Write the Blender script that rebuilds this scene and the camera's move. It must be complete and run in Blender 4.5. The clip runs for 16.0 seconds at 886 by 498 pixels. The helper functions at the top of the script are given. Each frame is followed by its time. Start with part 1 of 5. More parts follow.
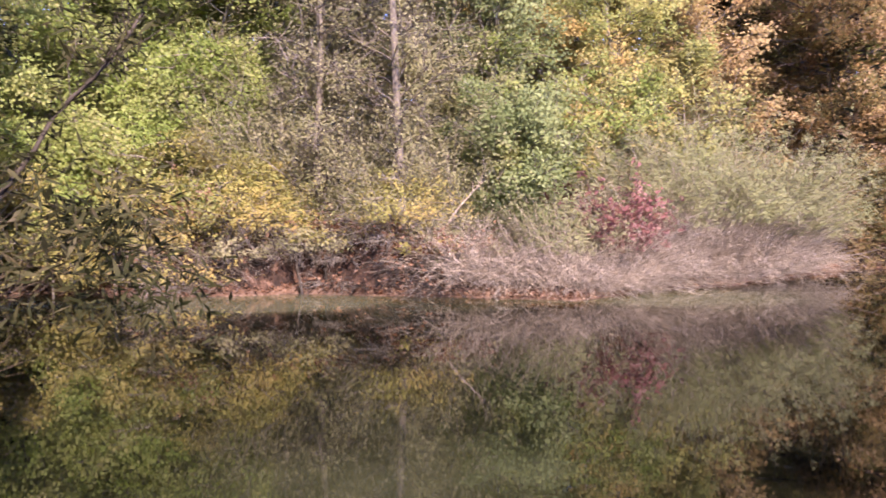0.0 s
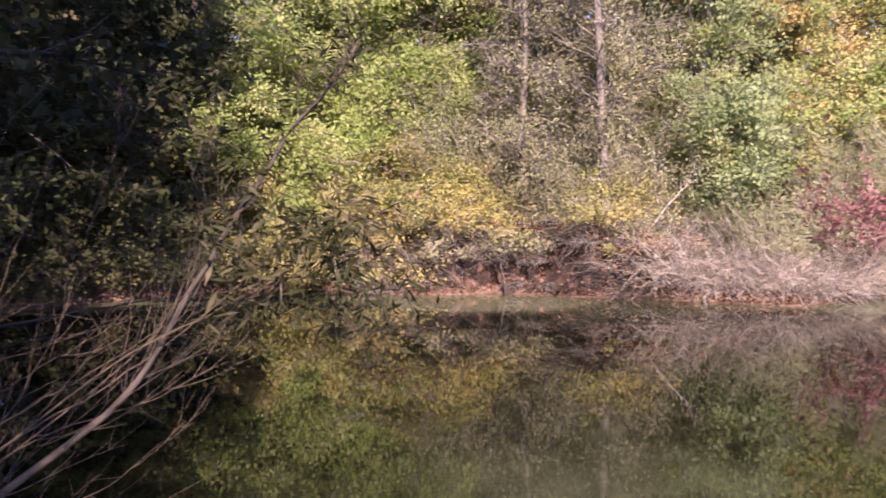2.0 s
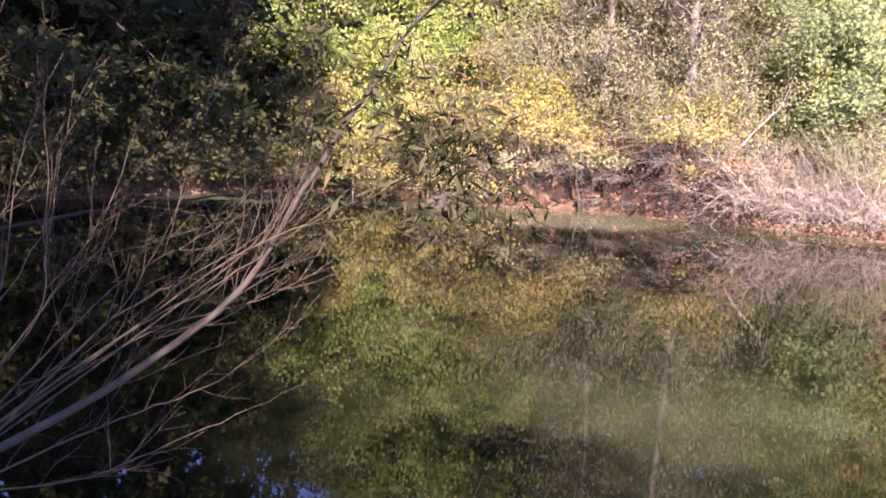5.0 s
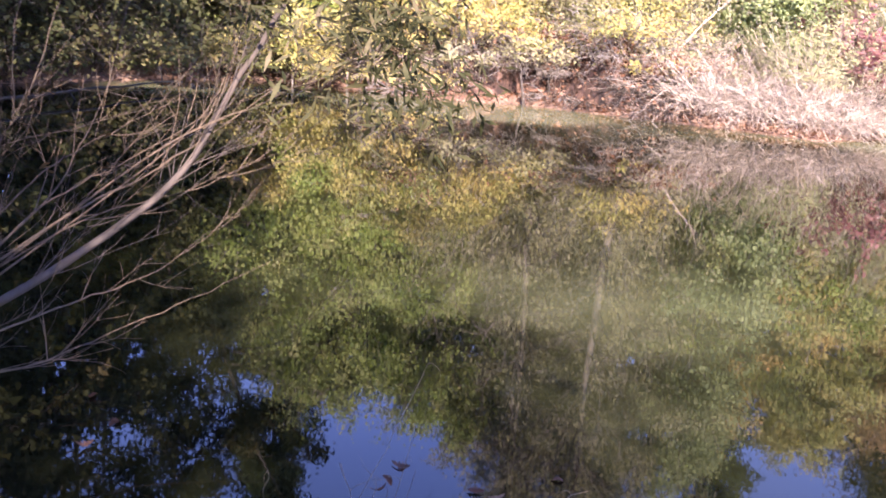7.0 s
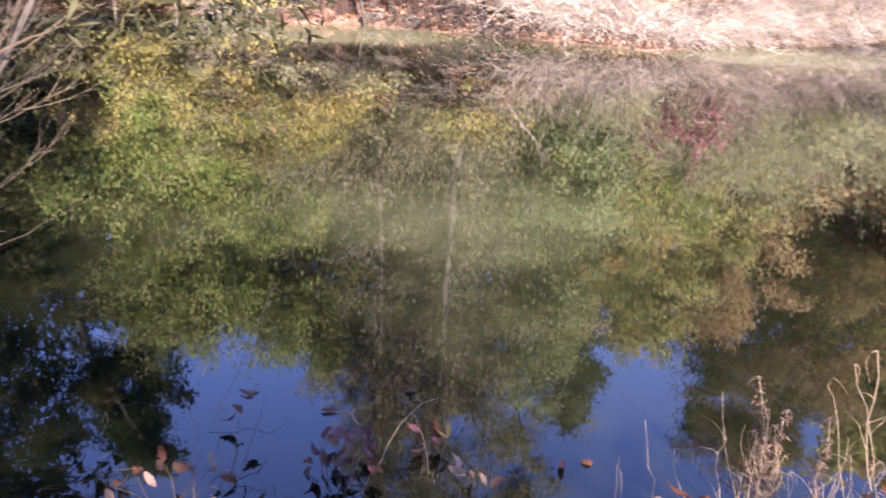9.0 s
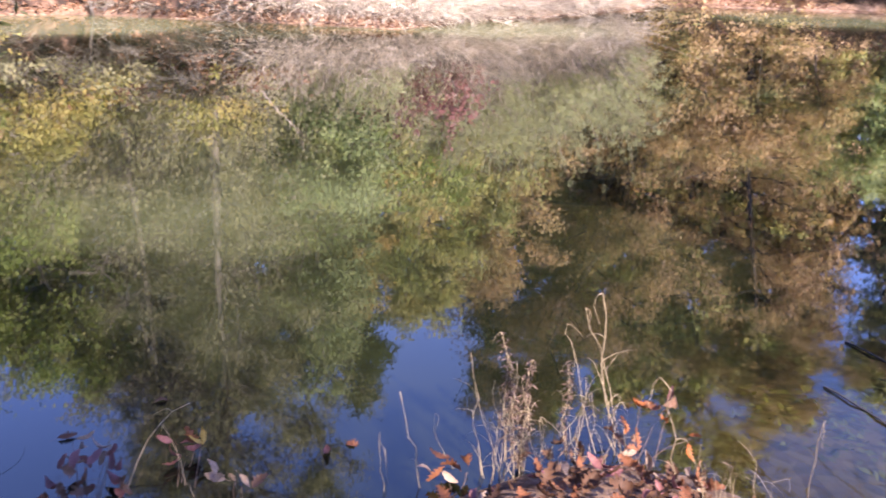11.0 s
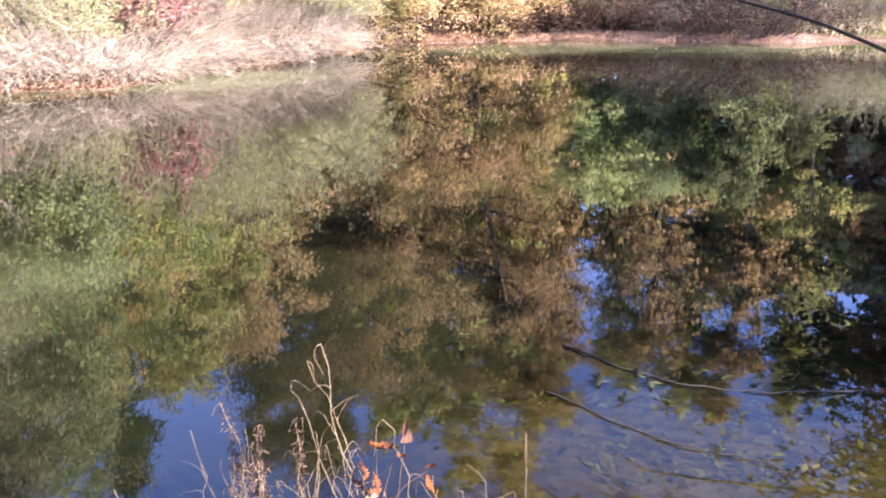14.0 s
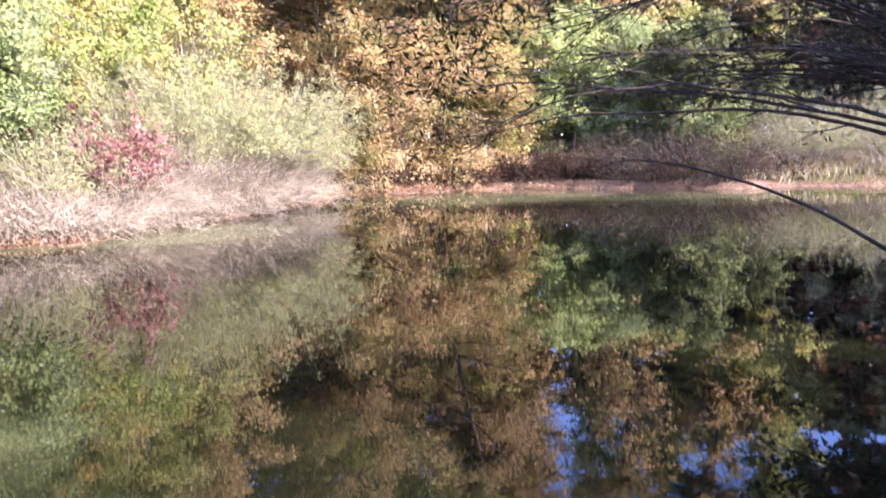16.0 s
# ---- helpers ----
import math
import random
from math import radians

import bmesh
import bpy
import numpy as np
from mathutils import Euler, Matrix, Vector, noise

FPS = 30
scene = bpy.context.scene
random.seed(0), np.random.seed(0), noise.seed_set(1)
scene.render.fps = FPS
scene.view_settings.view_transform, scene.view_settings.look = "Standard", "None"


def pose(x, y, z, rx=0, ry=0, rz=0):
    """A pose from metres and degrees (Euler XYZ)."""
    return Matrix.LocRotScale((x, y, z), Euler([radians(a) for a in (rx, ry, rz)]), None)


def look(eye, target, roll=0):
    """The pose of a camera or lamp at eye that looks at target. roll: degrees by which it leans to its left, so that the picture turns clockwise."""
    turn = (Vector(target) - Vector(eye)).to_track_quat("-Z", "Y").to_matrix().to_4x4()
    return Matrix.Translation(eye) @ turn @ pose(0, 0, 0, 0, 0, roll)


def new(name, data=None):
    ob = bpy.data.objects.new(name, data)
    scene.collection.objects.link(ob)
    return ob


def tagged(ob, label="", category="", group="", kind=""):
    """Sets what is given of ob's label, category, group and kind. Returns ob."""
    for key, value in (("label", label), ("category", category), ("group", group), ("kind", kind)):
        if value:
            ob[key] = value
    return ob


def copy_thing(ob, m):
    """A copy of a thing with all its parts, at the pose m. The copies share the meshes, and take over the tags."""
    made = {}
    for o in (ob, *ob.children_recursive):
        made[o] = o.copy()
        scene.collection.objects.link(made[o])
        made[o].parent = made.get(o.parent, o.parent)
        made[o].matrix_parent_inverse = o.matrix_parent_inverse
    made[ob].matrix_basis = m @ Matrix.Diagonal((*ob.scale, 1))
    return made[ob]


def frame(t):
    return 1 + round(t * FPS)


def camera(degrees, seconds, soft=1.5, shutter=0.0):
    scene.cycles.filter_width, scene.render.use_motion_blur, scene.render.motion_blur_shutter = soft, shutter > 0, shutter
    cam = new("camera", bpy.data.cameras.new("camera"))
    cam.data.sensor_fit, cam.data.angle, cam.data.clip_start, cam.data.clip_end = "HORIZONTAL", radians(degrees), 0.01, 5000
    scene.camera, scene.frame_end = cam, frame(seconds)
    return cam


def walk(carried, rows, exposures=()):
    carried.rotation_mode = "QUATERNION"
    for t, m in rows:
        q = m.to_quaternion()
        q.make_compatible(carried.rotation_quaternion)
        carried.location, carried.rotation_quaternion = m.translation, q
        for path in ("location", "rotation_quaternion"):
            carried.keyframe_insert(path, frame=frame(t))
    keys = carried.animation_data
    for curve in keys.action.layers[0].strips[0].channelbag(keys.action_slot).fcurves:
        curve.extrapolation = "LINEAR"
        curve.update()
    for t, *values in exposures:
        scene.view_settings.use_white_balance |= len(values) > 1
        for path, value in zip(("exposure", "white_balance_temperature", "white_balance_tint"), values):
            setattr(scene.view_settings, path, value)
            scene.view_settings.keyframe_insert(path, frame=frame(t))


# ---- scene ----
cam = camera(57.00, 16.0, soft=1.6, shutter=0.5)
PATH = [
    (0.0, pose(0.001, 0.001, 1.636, 87.55, 0.45, 0.00)),
    (0.5, pose(0.021, -0.001, 1.644, 87.74, 0.70, 3.27)),
    (1.0, pose(0.028, -0.031, 1.649, 87.82, 0.61, 6.77)),
    (1.5, pose(0.030, -0.068, 1.664, 87.75, 0.65, 10.26)),
    (2.0, pose(0.030, -0.105, 1.678, 87.64, 0.79, 14.25)),
    (2.5, pose(0.004, -0.115, 1.688, 87.84, 0.64, 16.84)),
    (3.0, pose(-0.041, -0.096, 1.687, 87.06, 0.05, 18.91)),
    (5.5, pose(-0.260, -0.042, 1.684, 79.51, -2.82, 18.19)),
    (6.0, pose(-0.267, -0.026, 1.669, 77.74, -3.12, 17.37)),
    (6.5, pose(-0.268, -0.018, 1.659, 75.79, -3.39, 16.46)),
    (7.0, pose(-0.265, -0.016, 1.650, 74.10, -3.61, 14.90)),
    (7.5, pose(-0.252, -0.025, 1.648, 72.52, -3.40, 13.40)),
    (8.0, pose(-0.250, -0.017, 1.640, 71.36, -3.21, 11.38)),
    (8.5, pose(-0.240, -0.024, 1.632, 70.11, -3.09, 8.37)),
    (9.0, pose(-0.198, 0.017, 1.611, 69.52, -2.81, 4.17)),
    (9.5, pose(-0.169, 0.054, 1.585, 68.88, -2.64, 0.01)),
    (12.0, pose(-0.011, 0.069, 1.583, 69.88, -2.04, -20.27)),
    (12.5, pose(0.014, 0.063, 1.593, 70.28, -1.98, -23.47)),
    (13.0, pose(0.042, 0.063, 1.588, 70.50, -1.38, -26.22)),
    (13.5, pose(0.069, 0.061, 1.597, 71.29, -0.70, -28.68)),
    (14.0, pose(0.092, 0.036, 1.615, 72.32, 0.37, -31.17)),
    (14.5, pose(0.115, 0.019, 1.637, 73.91, 0.71, -33.50)),
    (15.0, pose(0.118, -0.014, 1.682, 76.47, 0.84, -34.34)),
    (15.5, pose(0.114, -0.024, 1.717, 79.28, 0.84, -34.38)),
    (16.0, pose(0.106, -0.041, 1.719, 82.33, 1.00, -33.43)),
]
EXPOSURES = [(0.0, 1.26, 6950, 35), (3.0, 1.34, 6950, 37), (5.5, 2.0, 6850, 36), (7.0, 2.36, 6750, 32), (8.0, 2.48, 6700, 29), (9.5, 2.36, 6650, 25), (12.5, 2.42, 6750, 20), (14.5, 2.42, 6650, 21), (16.0, 2.22, 6500, 22)]
walk(cam, PATH, EXPOSURES)

# ---------------------------------------------------------------- light
SUN_AZ, SUN_EL = -158.0, 34.0          # where the sun stands: degrees left of +y, and above the horizon


def polar(az, dist, z=0.0):
    """A place by its bearing (degrees left of +y), its distance and its height."""
    return Vector((-math.sin(radians(az)) * dist, math.cos(radians(az)) * dist, z))


sun_dir = polar(SUN_AZ, math.cos(radians(SUN_EL)), math.sin(radians(SUN_EL)))
sun_data = bpy.data.lights.new("sun", "SUN")
sun_data.energy, sun_data.angle, sun_data.color = 4.6, radians(0.6), (1.0, 0.93, 0.84)
sun = new("sun", sun_data)
sun.matrix_world = look(sun_dir * 50, (0, 0, 0))

world = bpy.data.worlds.new("sky")
scene.world = world
world.use_nodes = True
wn, wl = world.node_tree.nodes, world.node_tree.links
sky = wn.new("ShaderNodeTexSky")
sky.sky_type, sky.sun_disc = "NISHITA", False
sky.sun_elevation = radians(SUN_EL)
sky.sun_rotation = math.atan2(sun_dir.x, sun_dir.y)
sky.air_density, sky.dust_density, sky.ozone_density = 0.9, 0.0, 8.0
deep = wn.new("ShaderNodeMix")
deep.data_type, deep.blend_type = "RGBA", "MULTIPLY"
deep.inputs["Factor"].default_value = 1.0
deep.inputs[7].default_value = (1.26, 1.0, 1.15, 1)
wl.new(sky.outputs["Color"], deep.inputs[6])
wl.new(deep.outputs[2], wn["Background"].inputs["Color"])
wn["Background"].inputs["Strength"].default_value = 0.20


# ---------------------------------------------------------------- materials
def material(name):
    m = bpy.data.materials.new(name)
    m.use_nodes = True
    nt = m.node_tree
    bsdf = nt.nodes["Principled BSDF"]
    return m, nt, nt.nodes, nt.links, bsdf


def ramp(nodes, stops):
    r = nodes.new("ShaderNodeValToRGB")
    els = r.color_ramp.elements
    while len(els) < len(stops):
        els.new(0.5)
    for e, (p, c) in zip(els, stops):
        e.position, e.color = p, (*c, 1)
    return r


def leaf_material(name, colours, clump=1.2, translucent=0.40, rough=0.6, curl=0.72):
    """Leaves: a colour for each leaf by chance, drifting from clump to clump, with light coming through."""
    m, nt, nodes, links, bsdf = material(name)
    geo = nodes.new("ShaderNodeNewGeometry")
    tex = nodes.new("ShaderNodeTexNoise")
    tex.inputs["Scale"].default_value = 1.0 / clump
    tex.inputs["Detail"].default_value, tex.inputs["Roughness"].default_value = 5.0, 0.65
    coord = nodes.new("ShaderNodeTexCoord")
    links.new(coord.outputs["Object"], tex.inputs["Vector"])
    a = nodes.new("ShaderNodeMath")
    a.operation = "MULTIPLY_ADD"
    a.inputs[1].default_value, a.inputs[2].default_value = 2.5, -0.90
    links.new(tex.outputs["Fac"], a.inputs[0])
    b = nodes.new("ShaderNodeMath")
    b.operation = "MULTIPLY_ADD"
    b.inputs[1].default_value = 0.30
    links.new(geo.outputs["Random Per Island"], b.inputs[0])
    links.new(a.outputs[0], b.inputs[2])
    r = ramp(nodes, [(i / max(1, len(colours) - 1), c) for i, c in enumerate(colours)])
    links.new(b.outputs[0], r.inputs["Fac"])
    bsdf.inputs["Roughness"].default_value = rough
    bsdf.inputs["Specular IOR Level"].default_value = 0.12
    flat_up = nodes.new("ShaderNodeVectorMath")          # soft, curled blades: less hard facets than the plain triangles
    flat_up.operation = "MULTIPLY"
    flat_up.inputs[1].default_value = (1.0, 1.0, 0.15)
    links.new(coord.outputs["Object"], flat_up.inputs[0])
    out = nodes.new("ShaderNodeVectorMath")
    out.operation = "NORMALIZE"
    links.new(flat_up.outputs[0], out.inputs[0])
    soft = nodes.new("ShaderNodeMix")
    soft.data_type = "VECTOR"
    soft.inputs[0].default_value = curl
    links.new(geo.outputs["Normal"], soft.inputs[4])
    links.new(out.outputs[0], soft.inputs[5])
    bend = nodes.new("ShaderNodeVectorMath")
    bend.operation = "NORMALIZE"
    links.new(soft.outputs[1], bend.inputs[0])
    links.new(bend.outputs[0], bsdf.inputs["Normal"])
    links.new(r.outputs["Color"], bsdf.inputs["Base Color"])
    tr = nodes.new("ShaderNodeBsdfTranslucent")
    links.new(r.outputs["Color"], tr.inputs["Color"])
    mix = nodes.new("ShaderNodeMixShader")
    mix.inputs["Fac"].default_value = translucent
    links.new(bsdf.outputs[0], mix.inputs[1])
    links.new(tr.outputs[0], mix.inputs[2])
    links.new(mix.outputs[0], nodes["Material Output"].inputs["Surface"])
    return m


def bark_material(name, dark, light, scale=14.0, stretch=0.25):
    m, nt, nodes, links, bsdf = material(name)
    coord = nodes.new("ShaderNodeTexCoord")
    mp = nodes.new("ShaderNodeMapping")
    mp.inputs["Scale"].default_value = (1, 1, stretch)
    links.new(coord.outputs["Object"], mp.inputs["Vector"])
    n1 = nodes.new("ShaderNodeTexNoise")
    n1.inputs["Scale"].default_value, n1.inputs["Detail"].default_value = scale, 6
    links.new(mp.outputs[0], n1.inputs["Vector"])
    n2 = nodes.new("ShaderNodeTexNoise")
    n2.inputs["Scale"].default_value = 1.7
    links.new(coord.outputs["Object"], n2.inputs["Vector"])
    add = nodes.new("ShaderNodeMath")
    add.operation = "MULTIPLY_ADD"
    add.inputs[1].default_value = 0.6
    links.new(n2.outputs["Fac"], add.inputs[0])
    geo = nodes.new("ShaderNodeNewGeometry")
    isl = nodes.new("ShaderNodeMath")
    isl.operation = "MULTIPLY_ADD"
    isl.inputs[1].default_value, isl.inputs[2].default_value = 0.5, -0.55
    links.new(geo.outputs["Random Per Island"], isl.inputs[0])
    sm = nodes.new("ShaderNodeMath")
    sm.operation = "ADD"
    links.new(n1.outputs["Fac"], sm.inputs[0])
    links.new(isl.outputs[0], sm.inputs[1])
    links.new(sm.outputs[0], add.inputs[2])
    r = ramp(nodes, [(0.15, dark), (0.75, light)])
    links.new(add.outputs[0], r.inputs["Fac"])
    links.new(r.outputs["Color"], bsdf.inputs["Base Color"])
    bsdf.inputs["Roughness"].default_value = 0.85
    bump = nodes.new("ShaderNodeBump")
    bump.inputs["Strength"].default_value, bump.inputs["Distance"].default_value = 0.5, 0.02
    links.new(n1.outputs["Fac"], bump.inputs["Height"])
    links.new(bump.outputs[0], bsdf.inputs["Normal"])
    return m


def near_leaf_material(name, dark, light):
    """A single leaf seen close: veins, blotches and a thin, glowing blade."""
    m, nt, nodes, links, bsdf = material(name)
    coord = nodes.new("ShaderNodeTexCoord")
    n = nodes.new("ShaderNodeTexNoise")
    n.inputs["Scale"].default_value, n.inputs["Detail"].default_value = 5.0, 6
    links.new(coord.outputs["Object"], n.inputs["Vector"])
    w = nodes.new("ShaderNodeTexWave")
    w.wave_type = "BANDS"
    w.inputs["Scale"].default_value, w.inputs["Distortion"].default_value = 3.2, 2.0
    links.new(coord.outputs["Object"], w.inputs["Vector"])
    info = nodes.new("ShaderNodeObjectInfo")
    a = nodes.new("ShaderNodeMath")
    a.operation = "MULTIPLY_ADD"
    a.inputs[1].default_value = 0.35
    links.new(w.outputs["Fac"], a.inputs[0])
    links.new(n.outputs["Fac"], a.inputs[2])
    b = nodes.new("ShaderNodeMath")
    b.operation = "MULTIPLY_ADD"
    b.inputs[1].default_value = 0.4
    links.new(info.outputs["Random"], b.inputs[0])
    links.new(a.outputs[0], b.inputs[2])
    r = ramp(nodes, [(0.45, dark), (1.05, light)])
    links.new(b.outputs[0], r.inputs["Fac"])
    links.new(r.outputs["Color"], bsdf.inputs["Base Color"])
    bsdf.inputs["Roughness"].default_value = 0.65
    bsdf.inputs["Specular IOR Level"].default_value = 0.25
    tr = nodes.new("ShaderNodeBsdfTranslucent")
    links.new(r.outputs["Color"], tr.inputs["Color"])
    mix = nodes.new("ShaderNodeMixShader")
    mix.inputs["Fac"].default_value = 0.3
    links.new(bsdf.outputs[0], mix.inputs[1])
    links.new(tr.outputs[0], mix.inputs[2])
    links.new(mix.outputs[0], nodes["Material Output"].inputs["Surface"])
    return m


def ground_material():
    """Leaf-strewn earth, paler and rusty where dry litter lies along the shore."""
    m, nt, nodes, links, bsdf = material("leaf_litter_earth")
    coord = nodes.new("ShaderNodeTexCoord")
    v = nodes.new("ShaderNodeTexVoronoi")
    v.inputs["Scale"].default_value = 17.0
    v.inputs["Randomness"].default_value = 1.0
    links.new(coord.outputs["Object"], v.inputs["Vector"])
    r1 = ramp(nodes, [(0.0, (0.13, 0.065, 0.038)), (0.35, (0.24, 0.14, 0.09)), (0.7, (0.31, 0.20, 0.14)), (1.0, (0.07, 0.038, 0.024))])
    sep = nodes.new("ShaderNodeSeparateColor")
    links.new(v.outputs["Color"], sep.inputs[0])
    links.new(sep.outputs[0], r1.inputs["Fac"])
    n = nodes.new("ShaderNodeTexNoise")
    n.inputs["Scale"].default_value, n.inputs["Detail"].default_value = 0.9, 5
    links.new(coord.outputs["Object"], n.inputs["Vector"])
    r2 = ramp(nodes, [(0.35, (0.30, 0.22, 0.16)), (0.65, (1, 1, 1))])
    links.new(n.outputs["Fac"], r2.inputs["Fac"])
    mul = nodes.new("ShaderNodeMix")
    mul.data_type, mul.blend_type = "RGBA", "MULTIPLY"
    mul.inputs["Factor"].default_value = 0.8
    links.new(r1.outputs["Color"], mul.inputs[6])
    links.new(r2.outputs["Color"], mul.inputs[7])
    # bare, crumbling earth with roots on steep bank, the hollows' shade painted into it
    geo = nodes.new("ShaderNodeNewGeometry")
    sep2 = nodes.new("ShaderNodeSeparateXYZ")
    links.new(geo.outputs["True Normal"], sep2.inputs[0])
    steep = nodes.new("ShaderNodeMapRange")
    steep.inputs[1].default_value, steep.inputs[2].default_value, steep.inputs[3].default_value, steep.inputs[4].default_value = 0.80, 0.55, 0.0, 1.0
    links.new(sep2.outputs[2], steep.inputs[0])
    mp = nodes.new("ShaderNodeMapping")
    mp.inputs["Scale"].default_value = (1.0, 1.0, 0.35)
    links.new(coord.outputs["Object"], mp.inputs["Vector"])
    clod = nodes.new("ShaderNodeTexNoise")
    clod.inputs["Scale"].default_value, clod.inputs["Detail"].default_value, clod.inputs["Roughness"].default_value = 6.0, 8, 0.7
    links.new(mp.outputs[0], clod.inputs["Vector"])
    shaded_soil = ramp(nodes, [(0.38, (0.018, 0.010, 0.007)), (0.52, (0.075, 0.040, 0.026)), (0.66, (0.24, 0.14, 0.095))])
    links.new(clod.outputs["Fac"], shaded_soil.inputs["Fac"])
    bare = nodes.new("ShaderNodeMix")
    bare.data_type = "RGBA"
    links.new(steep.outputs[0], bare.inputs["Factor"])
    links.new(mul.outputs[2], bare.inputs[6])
    links.new(shaded_soil.outputs["Color"], bare.inputs[7])
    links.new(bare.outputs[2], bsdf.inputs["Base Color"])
    bsdf.inputs["Roughness"].default_value = 0.95
    relief = nodes.new("ShaderNodeMath")
    relief.operation = "MULTIPLY_ADD"
    relief.inputs[1].default_value = 4.0
    links.new(clod.outputs["Fac"], relief.inputs[0])
    links.new(v.outputs["Distance"], relief.inputs[2])
    bump = nodes.new("ShaderNodeBump")
    bump.inputs["Strength"].default_value, bump.inputs["Distance"].default_value = 0.6, 0.02
    links.new(relief.outputs[0], bump.inputs["Height"])
    links.new(bump.outputs[0], bsdf.inputs["Normal"])
    return m


def water_material():
    """Still, slightly milky green pond water with a mirror surface, a few soft ripples and painted sunlit patches."""
    m, nt, nodes, links, bsdf = material("pond_water")
    coord = nodes.new("ShaderNodeTexCoord")
    n = nodes.new("ShaderNodeTexNoise")
    n.inputs["Scale"].default_value, n.inputs["Detail"].default_value = 0.55, 4
    links.new(coord.outputs["Object"], n.inputs["Vector"])
    # paler patches, where sun meets the murky water, painted into its colour
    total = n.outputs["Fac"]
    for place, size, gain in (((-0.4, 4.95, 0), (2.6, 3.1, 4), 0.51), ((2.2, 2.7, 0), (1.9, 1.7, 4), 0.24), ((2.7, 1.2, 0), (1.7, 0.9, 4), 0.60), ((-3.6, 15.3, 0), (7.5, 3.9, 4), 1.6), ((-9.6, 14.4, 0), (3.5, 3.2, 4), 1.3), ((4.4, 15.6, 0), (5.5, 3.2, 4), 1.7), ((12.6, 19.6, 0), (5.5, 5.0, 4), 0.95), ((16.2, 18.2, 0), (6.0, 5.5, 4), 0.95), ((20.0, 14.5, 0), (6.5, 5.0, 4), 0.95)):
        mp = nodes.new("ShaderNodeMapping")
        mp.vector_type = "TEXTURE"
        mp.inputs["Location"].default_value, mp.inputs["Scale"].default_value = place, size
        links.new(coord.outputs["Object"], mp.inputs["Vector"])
        sun_patch = nodes.new("ShaderNodeTexGradient")
        sun_patch.gradient_type = "QUADRATIC_SPHERE"
        links.new(mp.outputs[0], sun_patch.inputs["Vector"])
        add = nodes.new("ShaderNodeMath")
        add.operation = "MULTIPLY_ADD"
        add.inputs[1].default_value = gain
        links.new(sun_patch.outputs["Fac"], add.inputs[0])
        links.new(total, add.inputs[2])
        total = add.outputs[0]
    lit_murk = nodes.new("ShaderNodeMath")
    lit_murk.operation = "MULTIPLY"
    lit_murk.inputs[1].default_value = 0.8
    links.new(total, lit_murk.inputs[0])
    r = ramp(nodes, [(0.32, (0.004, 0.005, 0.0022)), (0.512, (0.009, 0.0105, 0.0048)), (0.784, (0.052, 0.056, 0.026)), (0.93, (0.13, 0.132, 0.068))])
    links.new(lit_murk.outputs[0], r.inputs["Fac"])
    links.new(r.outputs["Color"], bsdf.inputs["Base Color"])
    # weaker mirror over the palest patches
    dulled = nodes.new("ShaderNodeMapRange")
    dulled.inputs[1].default_value, dulled.inputs[2].default_value = 0.95, 1.35
    dulled.inputs[3].default_value, dulled.inputs[4].default_value = 0.5, 0.12
    links.new(total, dulled.inputs[0])
    links.new(dulled.outputs[0], bsdf.inputs["Specular IOR Level"])
    bsdf.inputs["Roughness"].default_value = 0.019
    bsdf.inputs["IOR"].default_value = 1.50
    w = nodes.new("ShaderNodeTexNoise")
    w.inputs["Scale"].default_value, w.inputs["Detail"].default_value = 5.0, 3
    mp = nodes.new("ShaderNodeMapping")
    mp.inputs["Scale"].default_value = (0.5, 1.0, 1.0)
    links.new(coord.outputs["Object"], mp.inputs["Vector"])
    links.new(mp.outputs[0], w.inputs["Vector"])
    bump = nodes.new("ShaderNodeBump")
    bump.inputs["Strength"].default_value, bump.inputs["Distance"].default_value = 0.05, 0.006
    links.new(w.outputs["Fac"], bump.inputs["Height"])
    links.new(bump.outputs[0], bsdf.inputs["Normal"])
    # clear water over the shallow shelf by the near shore, through which the bed shows
    mp = nodes.new("ShaderNodeMapping")
    mp.vector_type = "TEXTURE"
    mp.inputs["Location"].default_value, mp.inputs["Scale"].default_value = (2.35, 1.75, 0), (1.75, 1.35, 4)
    links.new(coord.outputs["Object"], mp.inputs["Vector"])
    shelf = nodes.new("ShaderNodeTexGradient")
    shelf.gradient_type = "SPHERICAL"
    links.new(mp.outputs[0], shelf.inputs["Vector"])
    clear = nodes.new("ShaderNodeMapRange")
    clear.inputs[2].default_value, clear.inputs[4].default_value = 0.45, 0.75
    links.new(shelf.outputs["Fac"], clear.inputs[0])
    fres = nodes.new("ShaderNodeFresnel")
    fres.inputs["IOR"].default_value = 1.33
    links.new(bump.outputs[0], fres.inputs["Normal"])
    gloss = nodes.new("ShaderNodeBsdfGlossy")
    gloss.inputs["Roughness"].default_value = 0.008
    links.new(bump.outputs[0], gloss.inputs["Normal"])
    see = nodes.new("ShaderNodeBsdfTransparent")
    see.inputs["Color"].default_value = (0.46, 0.49, 0.29, 1)
    links.new(fres.outputs[0], gloss.inputs["Color"])
    thin = nodes.new("ShaderNodeAddShader")
    links.new(see.outputs[0], thin.inputs[0])
    links.new(gloss.outputs[0], thin.inputs[1])
    whole = nodes.new("ShaderNodeMixShader")
    links.new(clear.outputs[0], whole.inputs["Fac"])
    links.new(bsdf.outputs[0], whole.inputs[1])
    links.new(thin.outputs[0], whole.inputs[2])
    links.new(whole.outputs[0], nodes["Material Output"].inputs["Surface"])
    return m


